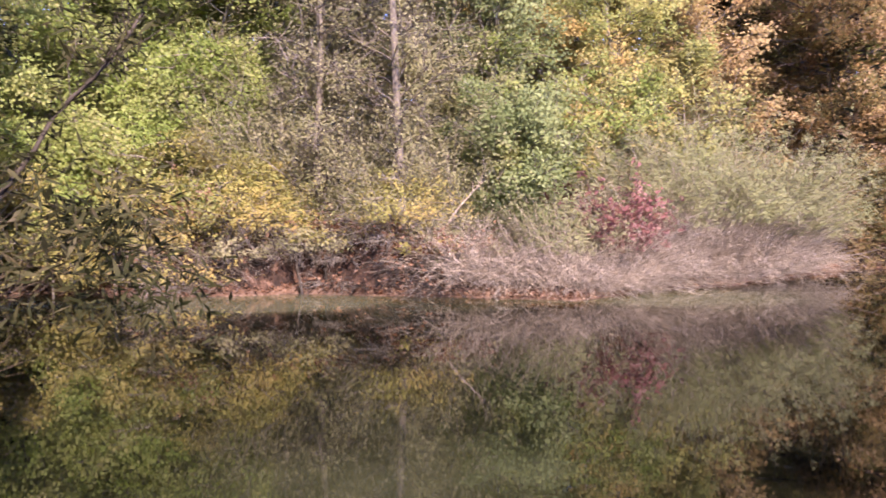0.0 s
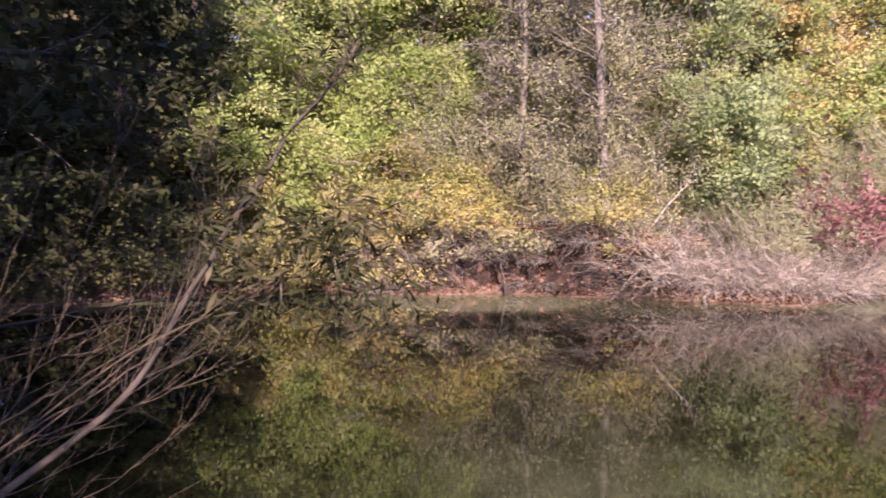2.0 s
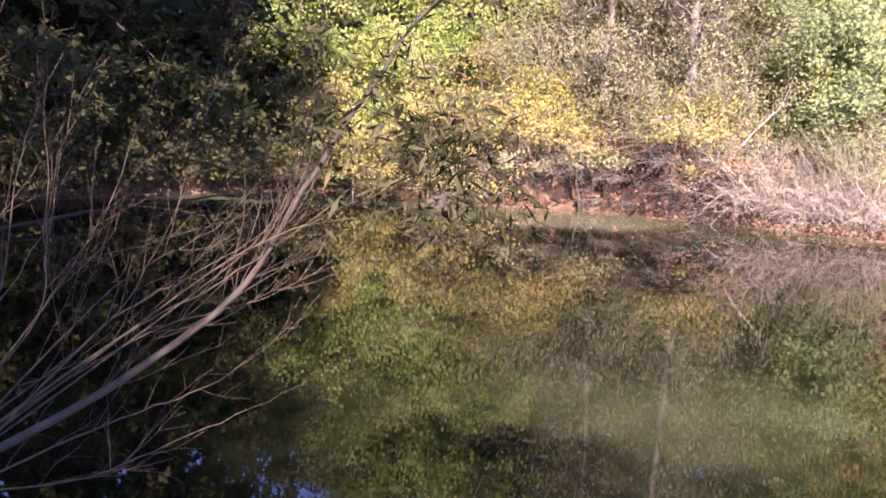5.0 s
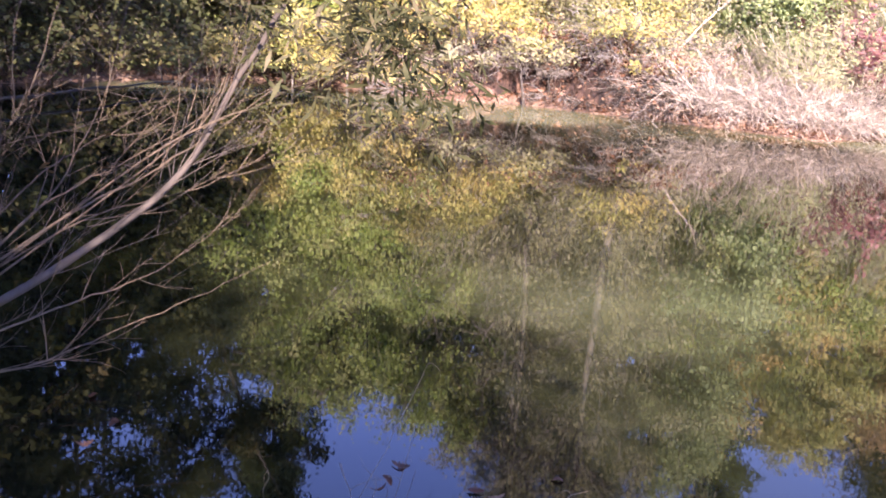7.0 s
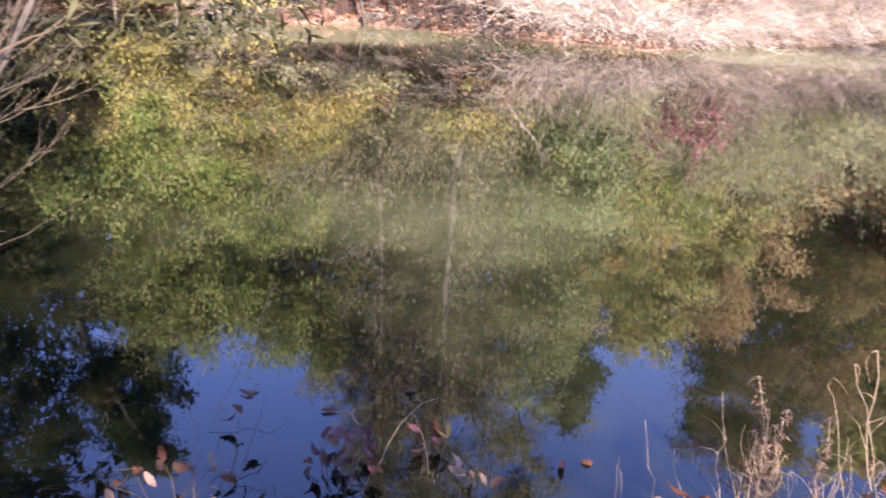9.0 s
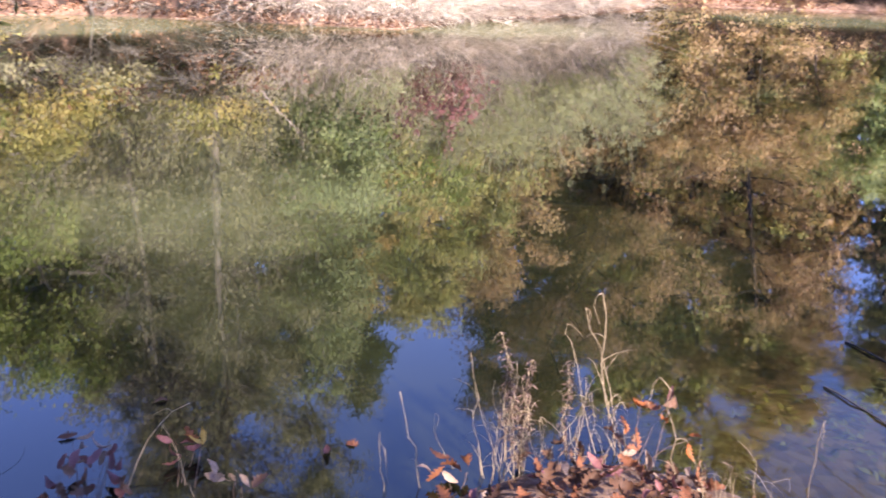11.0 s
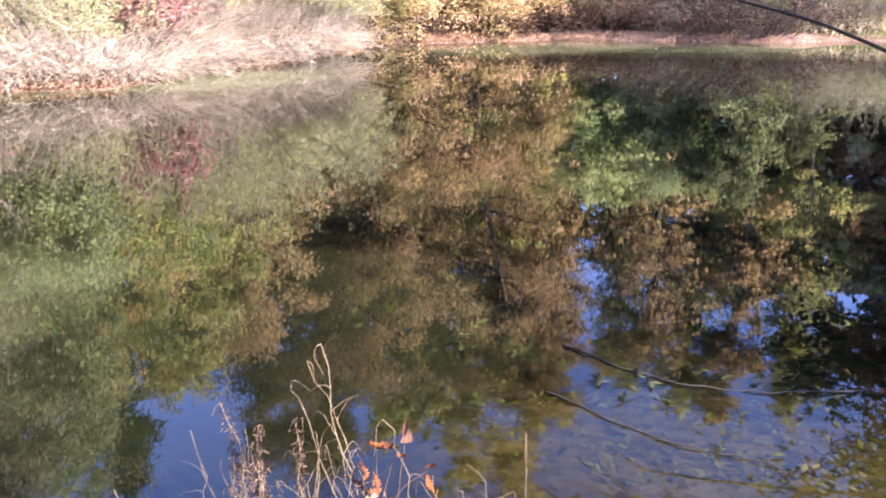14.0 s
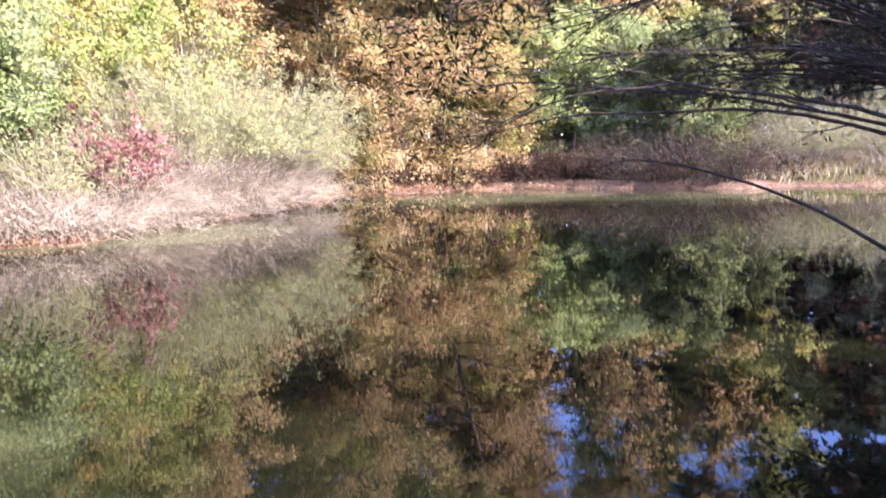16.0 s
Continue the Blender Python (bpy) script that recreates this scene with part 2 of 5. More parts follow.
GREY_BARK = bark_material("grey_bark", (0.10, 0.08, 0.06), (0.36, 0.31, 0.26))
ASH_BARK = bark_material("pale_grey_bark", (0.07, 0.057, 0.044), (0.25, 0.21, 0.165))
DARK_BARK = bark_material("dark_bark", (0.018, 0.014, 0.011), (0.095, 0.075, 0.058))
PALE_TWIG = bark_material("bleached_twig", (0.115, 0.089, 0.066), (0.63, 0.52, 0.405), 30)
WILLOW_BARK = bark_material("willow_bark", (0.010, 0.007, 0.0045), (0.135, 0.096, 0.060), 30)
DRY_STALK = bark_material("dry_stalk", (0.05, 0.03, 0.02), (0.15, 0.095, 0.065), 60)
# near-black to brown bark for the arching willow's branches
ARCHING_BARK = bark_material("arching_bark", (0.012, 0.009, 0.007), (0.12, 0.092, 0.066), 40)
SOAKED = bark_material("soaked_bark", (0.010, 0.008, 0.006), (0.035, 0.028, 0.020), 40)
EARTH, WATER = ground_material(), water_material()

L_GREEN = leaf_material("fresh_green_leaves", [(0.17, 0.25, 0.06), (0.31, 0.40, 0.105), (0.49, 0.53, 0.195), (0.63, 0.58, 0.27)], 1.2, 0.46)
L_YELLOW = leaf_material("yellow_leaves", [(0.28, 0.31, 0.10), (0.46, 0.435, 0.145), (0.62, 0.51, 0.18), (0.60, 0.40, 0.17)])
L_GOLD = leaf_material("gold_green_leaves", [(0.27, 0.34, 0.11), (0.42, 0.46, 0.16), (0.60, 0.55, 0.21), (0.64, 0.48, 0.19)], 1.4, 0.42)
L_BEIGE = leaf_material("grey_olive_leaves", [(0.22, 0.225, 0.10), (0.36, 0.35, 0.17), (0.50, 0.47, 0.26), (0.57, 0.51, 0.33)], 1.2, 0.42)
L_SAGE = leaf_material("sage_green_leaves", [(0.15, 0.20, 0.08), (0.27, 0.33, 0.14), (0.40, 0.45, 0.20), (0.52, 0.52, 0.26)], 1.2, 0.42)
L_ORANGE = leaf_material("orange_gold_leaves", [(0.36, 0.38, 0.13), (0.54, 0.48, 0.18), (0.66, 0.49, 0.20), (0.66, 0.37, 0.15)], 1.6, 0.42)
L_SALMON = leaf_material("salmon_leaves", [(0.42, 0.37, 0.15), (0.56, 0.43, 0.195), (0.62, 0.42, 0.215), (0.52, 0.31, 0.17)], 1.5)
L_BROWN = leaf_material("rust_brown_leaves", [(0.09, 0.125, 0.05), (0.21, 0.22, 0.085), (0.45, 0.335, 0.135), (0.60, 0.41, 0.215), (0.66, 0.475, 0.30), (0.60, 0.375, 0.21)], 1.7)
# umber leaf colour; on the leftmost beech saplings it stands for shade
L_UMBER_SHADE = leaf_material("umber_shade_leaves", [(0.05, 0.06, 0.022), (0.13, 0.12, 0.045), (0.32, 0.20, 0.085), (0.54, 0.32, 0.145)], 1.0)
L_RED = leaf_material("crimson_leaves", [(0.22, 0.085, 0.08), (0.37, 0.17, 0.155), (0.52, 0.31, 0.28)], 0.6)
L_PALE = leaf_material("pale_willow_leaves", [(0.27, 0.285, 0.135), (0.40, 0.405, 0.20), (0.52, 0.505, 0.29)], 0.9)
L_LIME = leaf_material("pale_green_leaves", [(0.24, 0.30, 0.105), (0.35, 0.42, 0.155), (0.46, 0.51, 0.21), (0.54, 0.54, 0.26)])
# deep green, darkened further for leaves that hang in shade
L_DARK = leaf_material("deep_green_shade_leaves", [(0.03, 0.04, 0.016), (0.062, 0.074, 0.028), (0.12, 0.124, 0.05), (0.20, 0.155, 0.07)])
L_MOSS = leaf_material("moss_green_leaves", [(0.07, 0.09, 0.035), (0.14, 0.17, 0.065), (0.24, 0.26, 0.11), (0.32, 0.31, 0.15)])
L_NEEDLE = leaf_material("spruce_needles", [(0.02, 0.034, 0.014), (0.045, 0.065, 0.022), (0.08, 0.10, 0.035)], 1.5, 0.15)
L_WILLOW = leaf_material("willow_leaves", [(0.025, 0.03, 0.012), (0.055, 0.06, 0.025), (0.11, 0.105, 0.05), (0.21, 0.17, 0.10)], 0.35, curl=0.0)
L_DUSK = leaf_material("dusky_red_leaves", [(0.035, 0.022, 0.015), (0.085, 0.045, 0.03), (0.18, 0.095, 0.062)], 0.8)
L_RUST = leaf_material("dark_rust_leaves", [(0.15, 0.085, 0.05), (0.34, 0.17, 0.10), (0.50, 0.28, 0.17)], 0.9)
L_BUFF = leaf_material("buff_fallen_leaves", [(0.36, 0.23, 0.15), (0.46, 0.31, 0.215), (0.54, 0.39, 0.285)], 0.6, 0.15, curl=0.0)
L_SUNKEN = leaf_material("sunken_leaves", [(0.06, 0.055, 0.022), (0.12, 0.105, 0.04), (0.21, 0.185, 0.075), (0.26, 0.21, 0.10)], 0.35, 0.1, curl=0.0)
L_LITTER = leaf_material("dry_fallen_leaves", [(0.06, 0.028, 0.018), (0.17, 0.08, 0.045), (0.34, 0.19, 0.12), (0.48, 0.32, 0.23)], 0.7, 0.15, curl=0.0)


# ---------------------------------------------------------------- mesh helpers
def mesh_from(name, verts, faces, mat, smooth=False):
    """A mesh from an (n, 3) array of places and an (m, 4) array of corners."""
    me = bpy.data.meshes.new(name)
    k = faces.shape[1]
    me.vertices.add(len(verts))
    me.vertices.foreach_set("co", np.ascontiguousarray(verts, dtype=np.float32).ravel())
    me.loops.add(faces.size)
    me.loops.foreach_set("vertex_index", np.ascontiguousarray(faces, dtype=np.int32).ravel())
    me.polygons.add(len(faces))
    me.polygons.foreach_set("loop_start", np.arange(0, faces.size, k, dtype=np.int32))
    me.update(calc_edges=True)
    if smooth:
        me.polygons.foreach_set("use_smooth", np.ones(len(faces), dtype=bool))
    me.materials.append(mat)
    return me


def part(name, me, parent, label=""):
    ob = new(name, me)
    ob.parent = parent
    return tagged(ob, label)


def thing(name, at, label, category, group="", kind=""):
    e = new(name)
    e.empty_display_size = 0.2
    e.location = at
    return tagged(e, label, category, group, kind)


def unit(v):
    return v / np.maximum(np.linalg.norm(v, axis=-1, keepdims=True), 1e-9)


def strands(rng, start, way, length, steps, bend=(0, 0, 0), wobble=0.15):
    """Many wandering strands at once: (n, steps, 3) places."""
    start, way = np.atleast_2d(start).astype(float), unit(np.atleast_2d(way).astype(float))
    length = np.broadcast_to(np.asarray(length, float), (len(start),))
    out = [start]
    d = way
    for _ in range(steps - 1):
        d = unit(d + np.asarray(bend) + rng.normal(0, wobble, d.shape))
        out.append(out[-1] + d * (length / (steps - 1))[:, None])
    return np.stack(out, 1)


def tubes(lines, r0, r1, sides=5, taper=1.0):
    """Tapered tubes round strands: verts and faces."""
    n, k, _ = lines.shape
    r0, r1 = np.broadcast_to(r0, (n,)), np.broadcast_to(r1, (n,))
    f = np.linspace(0, 1, k)[None, :] ** taper
    rad = r0[:, None] * (1 - f) + r1[:, None] * f
    tan = unit(np.gradient(lines, axis=1))
    ref = np.where(np.abs(tan[..., 2:3]) > 0.8, np.array([1.0, 0, 0]), np.array([0, 0, 1.0]))
    u = unit(np.cross(tan, ref))
    v = np.cross(tan, u)
    a = np.linspace(0, 2 * np.pi, sides, endpoint=False)
    ring = lines[:, :, None] + rad[:, :, None, None] * (np.cos(a)[:, None] * u[:, :, None] + np.sin(a)[:, None] * v[:, :, None])
    idx = np.arange(n * k * sides).reshape(n, k, sides)
    nxt = np.roll(idx, -1, axis=2)
    faces = np.stack([idx[:, :-1], nxt[:, :-1], nxt[:, 1:], idx[:, 1:]], -1).reshape(-1, 4)
    return ring.reshape(-1, 3), faces


def join(pieces):
    vs, fs, n = [], [], 0
    for v, f in pieces:
        vs.append(v)
        fs.append(f + n)
        n += len(v)
    return np.concatenate(vs), np.concatenate(fs)


def leaves(rng, at, length, width, flat=0.5, droop=0.0, way=None, blade=False):
    """One folded, pointed blade at each place."""
    n = len(at)
    d = rng.normal(0, 1, (n, 3)) * (1, 1, 0.6) + (0, 0, -droop)
    if way is not None:
        d = d * 0.55 + way * 1.4
    d = unit(d)
    up = unit(rng.normal(0, 1, (n, 3)) * (1 - flat) + np.array([0, 0, flat]))
    s = unit(np.cross(d, up))
    up = np.cross(s, d)
    size = rng.uniform(0.6, 1.25, (n, 1))
    L, W = length * size, width * size
    mid = at + d * L * 0.45
    fold = up * W * 0.18
    if blade:
        v = np.stack([at - s * W * 0.35, at + d * L, mid * 0.5 + at * 0.5 + s * W * 0.65 + fold], 1)
        return v.reshape(-1, 3), np.arange(n * 3).reshape(n, 3)
    v = np.stack([at, mid + s * W * 0.5 + fold, at + d * L, mid - s * W * 0.5 + fold], 1)
    return v.reshape(-1, 3), np.arange(n * 4).reshape(n, 4)


def profile(shape, f):
    if shape == "cone":
        return np.clip(1.05 - f, 0.04, 1)
    if shape == "spire":
        return np.clip(1.9 * (1.02 - f), 0.05, 1) ** 0.85
    if shape == "column":
        return 0.55 + 0.45 * np.sin(np.pi * np.clip(f, 0, 1) ** 0.7)
    return np.sqrt(np.clip(1 - (2 * f - 0.9) ** 2 * 0.85, 0.06, 1))


def tree(name, at, height, spread, leaf_mat, label, seed, bark=None, trunk_r=0.14, first=0.2, limbs=34, twigs=7, twiglets=4,
         count=30000, leaf=(0.11, 0.075), shape="round", rise=0.55, lean=(0, 0), jitter=0.12, flat=0.4, droop=0.2,
         category="tree", group="far bank trees", limb_droop=0.02, wood_sides=4, twig_r=0.014, spray=0.12, per=9, sway=0.06, limb_r=0.45):
    """A trunk, its limbs and twigs, and leaves that sit in loose, flat sprays on the twigs."""
    rng = np.random.default_rng(seed)
    bark = bark or GREY_BARK
    if count > 30000 and twiglets == 4:
        twiglets = 2
    root = thing(name, at, label, category, group)
    tr = strands(rng, [(0, 0, -0.3)], [(lean[0], lean[1], 1)], height * 0.97 + 0.3, 12, wobble=sway)
    v, f = tubes(tr, trunk_r, trunk_r * 0.12, 9)
    part("trunk", mesh_from("trunk", v, f, bark, True), root)
    fr = np.sort(first + (0.98 - first) * rng.random(limbs))
    idx = fr * 11
    i0 = np.minimum(idx.astype(int), 10)
    w = (idx - i0)[:, None]
    start = tr[0][i0] * (1 - w) + tr[0][i0 + 1] * w
    ang = np.arange(limbs) * 2.399 + rng.normal(0, 0.5, limbs)
    el = rise * (0.7 + 0.6 * rng.random(limbs)) * (0.6 + 0.8 * fr)
    way = np.stack([np.cos(ang) * np.cos(el), np.sin(ang) * np.cos(el), np.sin(el)], -1)
    ff = (fr - first) / (1 - first)
    ln = spread * profile(shape, ff) * rng.uniform(0.75, 1.15, limbs)
    lb = strands(rng, start, way, ln, 7, (0, 0, -limb_droop), 0.14)
    wood = [tubes(lb, trunk_r * limb_r * (1 - 0.62 * ff), 0.008, wood_sides)]
    k = limbs * twigs
    pick = np.repeat(np.arange(limbs), twigs)
    pos = rng.uniform(1.3, 5.99, k)
    p0 = pos.astype(int)
    w = (pos - p0)[:, None]
    st = lb[pick, p0] * (1 - w) + lb[pick, p0 + 1] * w
    wy = unit(lb[pick, p0 + 1] - lb[pick, p0]) * 0.8 + rng.normal(0, 0.6, (k, 3)) * (1, 1, 0.6)
    tw = strands(rng, st, wy, ln[pick] * rng.uniform(0.22, 0.45, k), 3, (0, 0, -limb_droop), 0.2)
    wood.append(tubes(tw, twig_r, twig_r * 0.3, 3))
    k2 = k * twiglets
    pick = np.repeat(np.arange(k), twiglets)
    p0 = rng.integers(0, 2, k2)
    tl = strands(rng, tw[pick, p0], unit(tw[pick, p0 + 1] - tw[pick, p0]) + rng.normal(0, 0.7, (k2, 3)), rng.uniform(0.25, 0.6, k2) * min(1.0, spread / 2.5), 2, (0, 0, -droop * 0.3), 0.2)
    wood.append(tubes(tl, twig_r * 0.45, twig_r * 0.15, 3))
    v, f = join(wood)
    tagged(part("twigwork", mesh_from("twigwork", v, f, bark), root), kind="stuff")
    anchors = np.concatenate([tw[:, 1:].reshape(-1, 3), tl.reshape(-1, 3), tl[:, 1:].reshape(-1, 3), tl.mean(1)])
    if count:
        hubs = anchors[rng.integers(0, len(anchors), max(1, count // per))] + rng.normal(0, jitter, (max(1, count // per), 3))
        a = np.repeat(hubs, per, 0)
        a = a + rng.normal(0, spray, a.shape) * (1, 1, 0.45)
        v, f = leaves(rng, a, leaf[0], leaf[1], flat, droop, None, True)
        part("crown", mesh_from("crown", v, f, leaf_mat), root)
    return root


def shrub(name, at, radius, height, stems, leaf_mat, label, seed, bark=None, count=8000, leaf=(0.08, 0.03), lean=(0, 0), wobble=0.12,
          stem_r=0.009, arch=0.10, side=4, category="shrub", group="shore shrubs", squash=(1, 1), jitter=0.05, low=0.3, flat=0.3):
    """Many stems that rise from the ground and arch out, with side shoots and, where it has them, leaves."""
    rng = np.random.default_rng(seed)
    bark = bark or WILLOW_BARK
    root = thing(name, at, label, category, group)
    a = rng.uniform(0, 2 * np.pi, stems)
    r = radius * 0.75 * np.sqrt(rng.random(stems))
    st = np.stack([np.cos(a) * r * squash[0], np.sin(a) * r * squash[1], np.full(stems, -0.08)], -1)
    wy = np.stack([np.cos(a) * 0.5 * r / radius + lean[0], np.sin(a) * 0.5 * r / radius + lean[1], np.ones(stems)], -1) + rng.normal(0, 0.16, (stems, 3))
    ln = height * rng.uniform(0.6, 1.12, stems) * np.sqrt(np.clip(1.05 - (r / radius) ** 2 * 0.6, 0.2, 1)) * 1.1
    bend = np.stack([np.cos(a), np.sin(a), np.full(stems, -0.7)], -1) * arch
    lines = strands(rng, st, wy, ln, 6, bend * 1.3, wobble)
    wood = [tubes(lines, stem_r, stem_r * 0.25, 3)]
    k = stems * side
    pick = np.repeat(np.arange(stems), side)
    p0 = rng.integers(1, 5, k)
    sh = strands(rng, lines[pick, p0], unit(lines[pick, p0 + 1] - lines[pick, p0]) + rng.normal(0, 0.45, (k, 3)), ln[pick] * rng.uniform(0.15, 0.4, k), 3, (0, 0, -arch * 0.3), wobble)
    wood.append(tubes(sh, stem_r * 0.45, stem_r * 0.15, 3))
    v, f = join(wood)
    tagged(part("twigwork", mesh_from("twigwork", v, f, bark), root), kind="stuff")
    if count:
        anchors = np.concatenate([lines[:, 2:].reshape(-1, 3), sh.reshape(-1, 3), sh[:, 1:].reshape(-1, 3)])
        anchors = anchors[anchors[:, 2] > height * low]
        p = anchors[rng.integers(0, len(anchors), count)] + rng.normal(0, jitter, (count, 3))
        v, f = leaves(rng, p, leaf[0], leaf[1], flat, 0.1, None, True)
        part("foliage", mesh_from("foliage", v, f, leaf_mat), root)
    return root


# ---------------------------------------------------------------- pond and ground
NEAR_SHORE = [(-3.6, 2.15), (-2.6, 1.95), (-1.9, 1.7), (-1.05, 1.96), (-0.55, 1.98), (-0.1, 1.86), (0.3, 1.90), (0.65, 2.06), (1.0, 2.10), (1.25, 1.85),
              (1.5, 1.4), (2.6, 0.7), (5, 0.8), (8, 2.6), (9.8, 4.1), (12, 4.6), (14, 0), (22, 0), (28, 7)]
FAR_SHORE = [(26.2, 13.6), (24.3, 15.6), (21.8, 16.4), (19.7, 19), (17.4, 21.8), (14.4, 22.4), (11.6, 23.0), (8.6, 20.2), (6.4, 18.1), (4.7, 17.8),
              (3.6, 16.2), (2.5, 15.2), (1.8, 15.5), (0.7, 15.9), (-0.4, 16.3), (-1.6, 16.5), (-3.0, 17.0), (-4.4, 16.5), (-5.6, 16.6), (-7, 17.2),
              (-8.6, 17.6), (-10.3, 15.8), (-11.3, 13.6), (-12.5, 9), (-9, 4.2), (-6, 2.2)]
SHORE = np.array(NEAR_SHORE + FAR_SHORE)


def shore_distance(p):
    """Distance from the shoreline, negative over the pond."""
    a, b = SHORE, np.roll(SHORE, -1, axis=0)
    best, inside = np.full(len(p), 1e9), np.zeros(len(p), bool)
    for (ax, ay), (bx, by) in zip(a, b):
        ex, ey = bx - ax, by - ay
        t = np.clip(((p[:, 0] - ax) * ex + (p[:, 1] - ay) * ey) / (ex * ex + ey * ey), 0, 1)
        best = np.minimum(best, np.hypot(p[:, 0] - ax - t * ex, p[:, 1] - ay - t * ey))
        cross = (ay > p[:, 1]) != (by > p[:, 1])
        with np.errstate(divide="ignore", invalid="ignore"):
            inside ^= cross & (p[:, 0] < ex * (p[:, 1] - ay) / (ey if ey else 1e-9) + ax)
    return np.where(inside, -best, best)


def ground_height(x, y):
    p = np.stack([np.atleast_1d(x), np.atleast_1d(y)], -1).astype(float)
    d = shore_distance(p)
    wav = 0.06 * np.sin(p[:, 0] * 1.7 + 0.6 * np.sin(p[:, 1] * 1.3)) + 0.05 * np.sin(p[:, 1] * 2.3 + p[:, 0] * 0.7)
    back = np.clip((p[:, 1] - 9) / 6, 0, 1) * np.clip((20 - p[:, 0]) / 12, 0, 1)
    out = 0.02 + 0.20 * (1 - np.exp(-np.maximum(d, 0) / 0.35)) + 0.05 * np.minimum(np.maximum(d, 0), 4) + back * 0.20 * np.clip(d - 2.0, 0, 26)
    bluff = np.clip((p[:, 0] + 9.5) / 1.5, 0, 1) * np.clip((0.8 - p[:, 0]) / 1.5, 0, 1) * np.clip((p[:, 1] - 10) / 3, 0, 1)
    out = out + bluff * 0.95 * (1 - np.exp(-np.maximum(d - 0.5 - 0.2 * np.sin(p[:, 0] * 2.3 + 1.0), 0) / 0.12)) * (1 + 0.35 * np.sin(p[:, 0] * 3.1 + np.sin(p[:, 0] * 1.3)))
    out = out + wav * np.clip(d / 1.5, 0, 1)
    shelf = np.clip((p[:, 0] - 1.0) / 0.5, 0, 1) * np.clip((5.0 - p[:, 0]) / 1.0, 0, 1) * np.clip((4.0 - p[:, 1]) / 1.5, 0, 1)
    return np.where(d < 0, np.maximum(0.02 + (0.45 - 0.30 * shelf) * d, -1.1), out)


def gz(x, y):
    return float(ground_height(x, y)[0])


def on_ground(az, dist, sink=0.0):
    p = polar(az, dist)
    p.z = gz(p.x, p.y) - sink
    return p


def ground_sheet():
    def spaced(lo, hi, step, far):
        mid = np.arange(lo, hi + 1e-6, step)
        g = [1.0]
        while g[-1] < far:
            g.append(g[-1] * 1.35 + 0.4)
        return np.concatenate([lo - np.array(g)[::-1], mid, hi + np.array(g)])
    xs, ys = spaced(-18, 32, 0.22, 900), spaced(-6, 32, 0.22, 900)
    X, Y = np.meshgrid(xs, ys, indexing="ij")
    Z = ground_height(X.ravel(), Y.ravel())
    v = np.stack([X.ravel(), Y.ravel(), Z], -1)
    i = np.arange(X.size).reshape(X.shape)
    f = np.stack([i[:-1, :-1], i[1:, :-1], i[1:, 1:], i[:-1, 1:]], -1).reshape(-1, 4)
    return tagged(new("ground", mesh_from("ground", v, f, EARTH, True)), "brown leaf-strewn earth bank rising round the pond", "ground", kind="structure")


ground_sheet()
bm = bmesh.new()
bmesh.ops.create_grid(bm, x_segments=2, y_segments=2, size=1.0, matrix=Matrix.Translation((8, 10, 0)) @ Matrix.Diagonal((24, 17, 1, 1)))
me = bpy.data.meshes.new("water")
bm.to_mesh(me)
bm.free()
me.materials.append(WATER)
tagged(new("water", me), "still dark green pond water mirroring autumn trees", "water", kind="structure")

# ---------------------------------------------------------------- far bank: trees
BROAD = (0.085, 0.062)
tree("maple_tree", on_ground(20.8, 20.8), 7.6, 2.9, L_GREEN, "leafy maple with fresh green and yellow leaves", 1, count=105000, leaf=BROAD, first=0.06, limbs=86, rise=0.35, trunk_r=0.13, jitter=0.2)
tree("hazel_tree", on_ground(26.0, 20.0), 4.8, 2.2, L_GREEN, "green hazel leaning over the shaded end of the pond", 2, count=34000, leaf=BROAD, first=0.06, limbs=36, trunk_r=0.08)
tree("maple_tree", on_ground(15.6, 21.5), 7.8, 2.2, L_GREEN, "slim yellow-green maple beside the grey trees", 3, count=36000, leaf=BROAD, first=0.06, limbs=44, rise=0.45, trunk_r=0.09)
for i, (a, d, h, r) in enumerate([(25.5, 18.9, 2.8, 1.5), (22.0, 18.5, 2.6, 1.4), (18.6, 18.6, 2.4, 1.4), (15.4, 18.2, 2.0, 1.2), (12.8, 18.0, 1.6, 1.0), (10.6, 17.9, 1.3, 0.8)]):
    tree("hazel_bush", on_ground(a, d), h, r, L_YELLOW, "golden yellow hazel bush hanging over the far shore", 10 + i, count=(11000 if i < 3 else 7000), leaf=(0.064, 0.046), first=0.3, limbs=20, twigs=6, rise=0.15, trunk_r=0.03, flat=0.6, category="bush", group="yellow bushes", limb_droop=0.05)
FINE = (0.075, 0.034)
tree("ash_tree", on_ground(8.9, 18.0), 12.2, 1.6, L_BEIGE, "slender tree with a grey trunk and sparse olive-grey leaves", 21, bark=ASH_BARK, twig_r=0.018, count=22000, leaf=FINE, first=0.10, limbs=90, trunk_r=0.105, sway=0.022, limb_r=0.22, rise=0.85, shape="column", twiglets=7, group="grey trees")
tree("ash_tree", on_ground(2.8, 18.1), 15.0, 2.2, L_BEIGE, "tall tree with a pale grey trunk and thinning olive leaves", 22, bark=ASH_BARK, twig_r=0.018, count=30000, leaf=FINE, first=0.10, limbs=96, trunk_r=0.11, sway=0.022, limb_r=0.22, rise=0.85, shape="column", twiglets=7, group="grey trees")
tree("ash_tree", on_ground(6, 21.5), 13.5, 2.6, L_BEIGE, "thin grey tree with dry olive-brown leaves", 23, bark=ASH_BARK, twig_r=0.018, count=46000, leaf=(0.085, 0.045), first=0.05, limbs=60, trunk_r=0.09, rise=0.7, shape="column", twiglets=5)
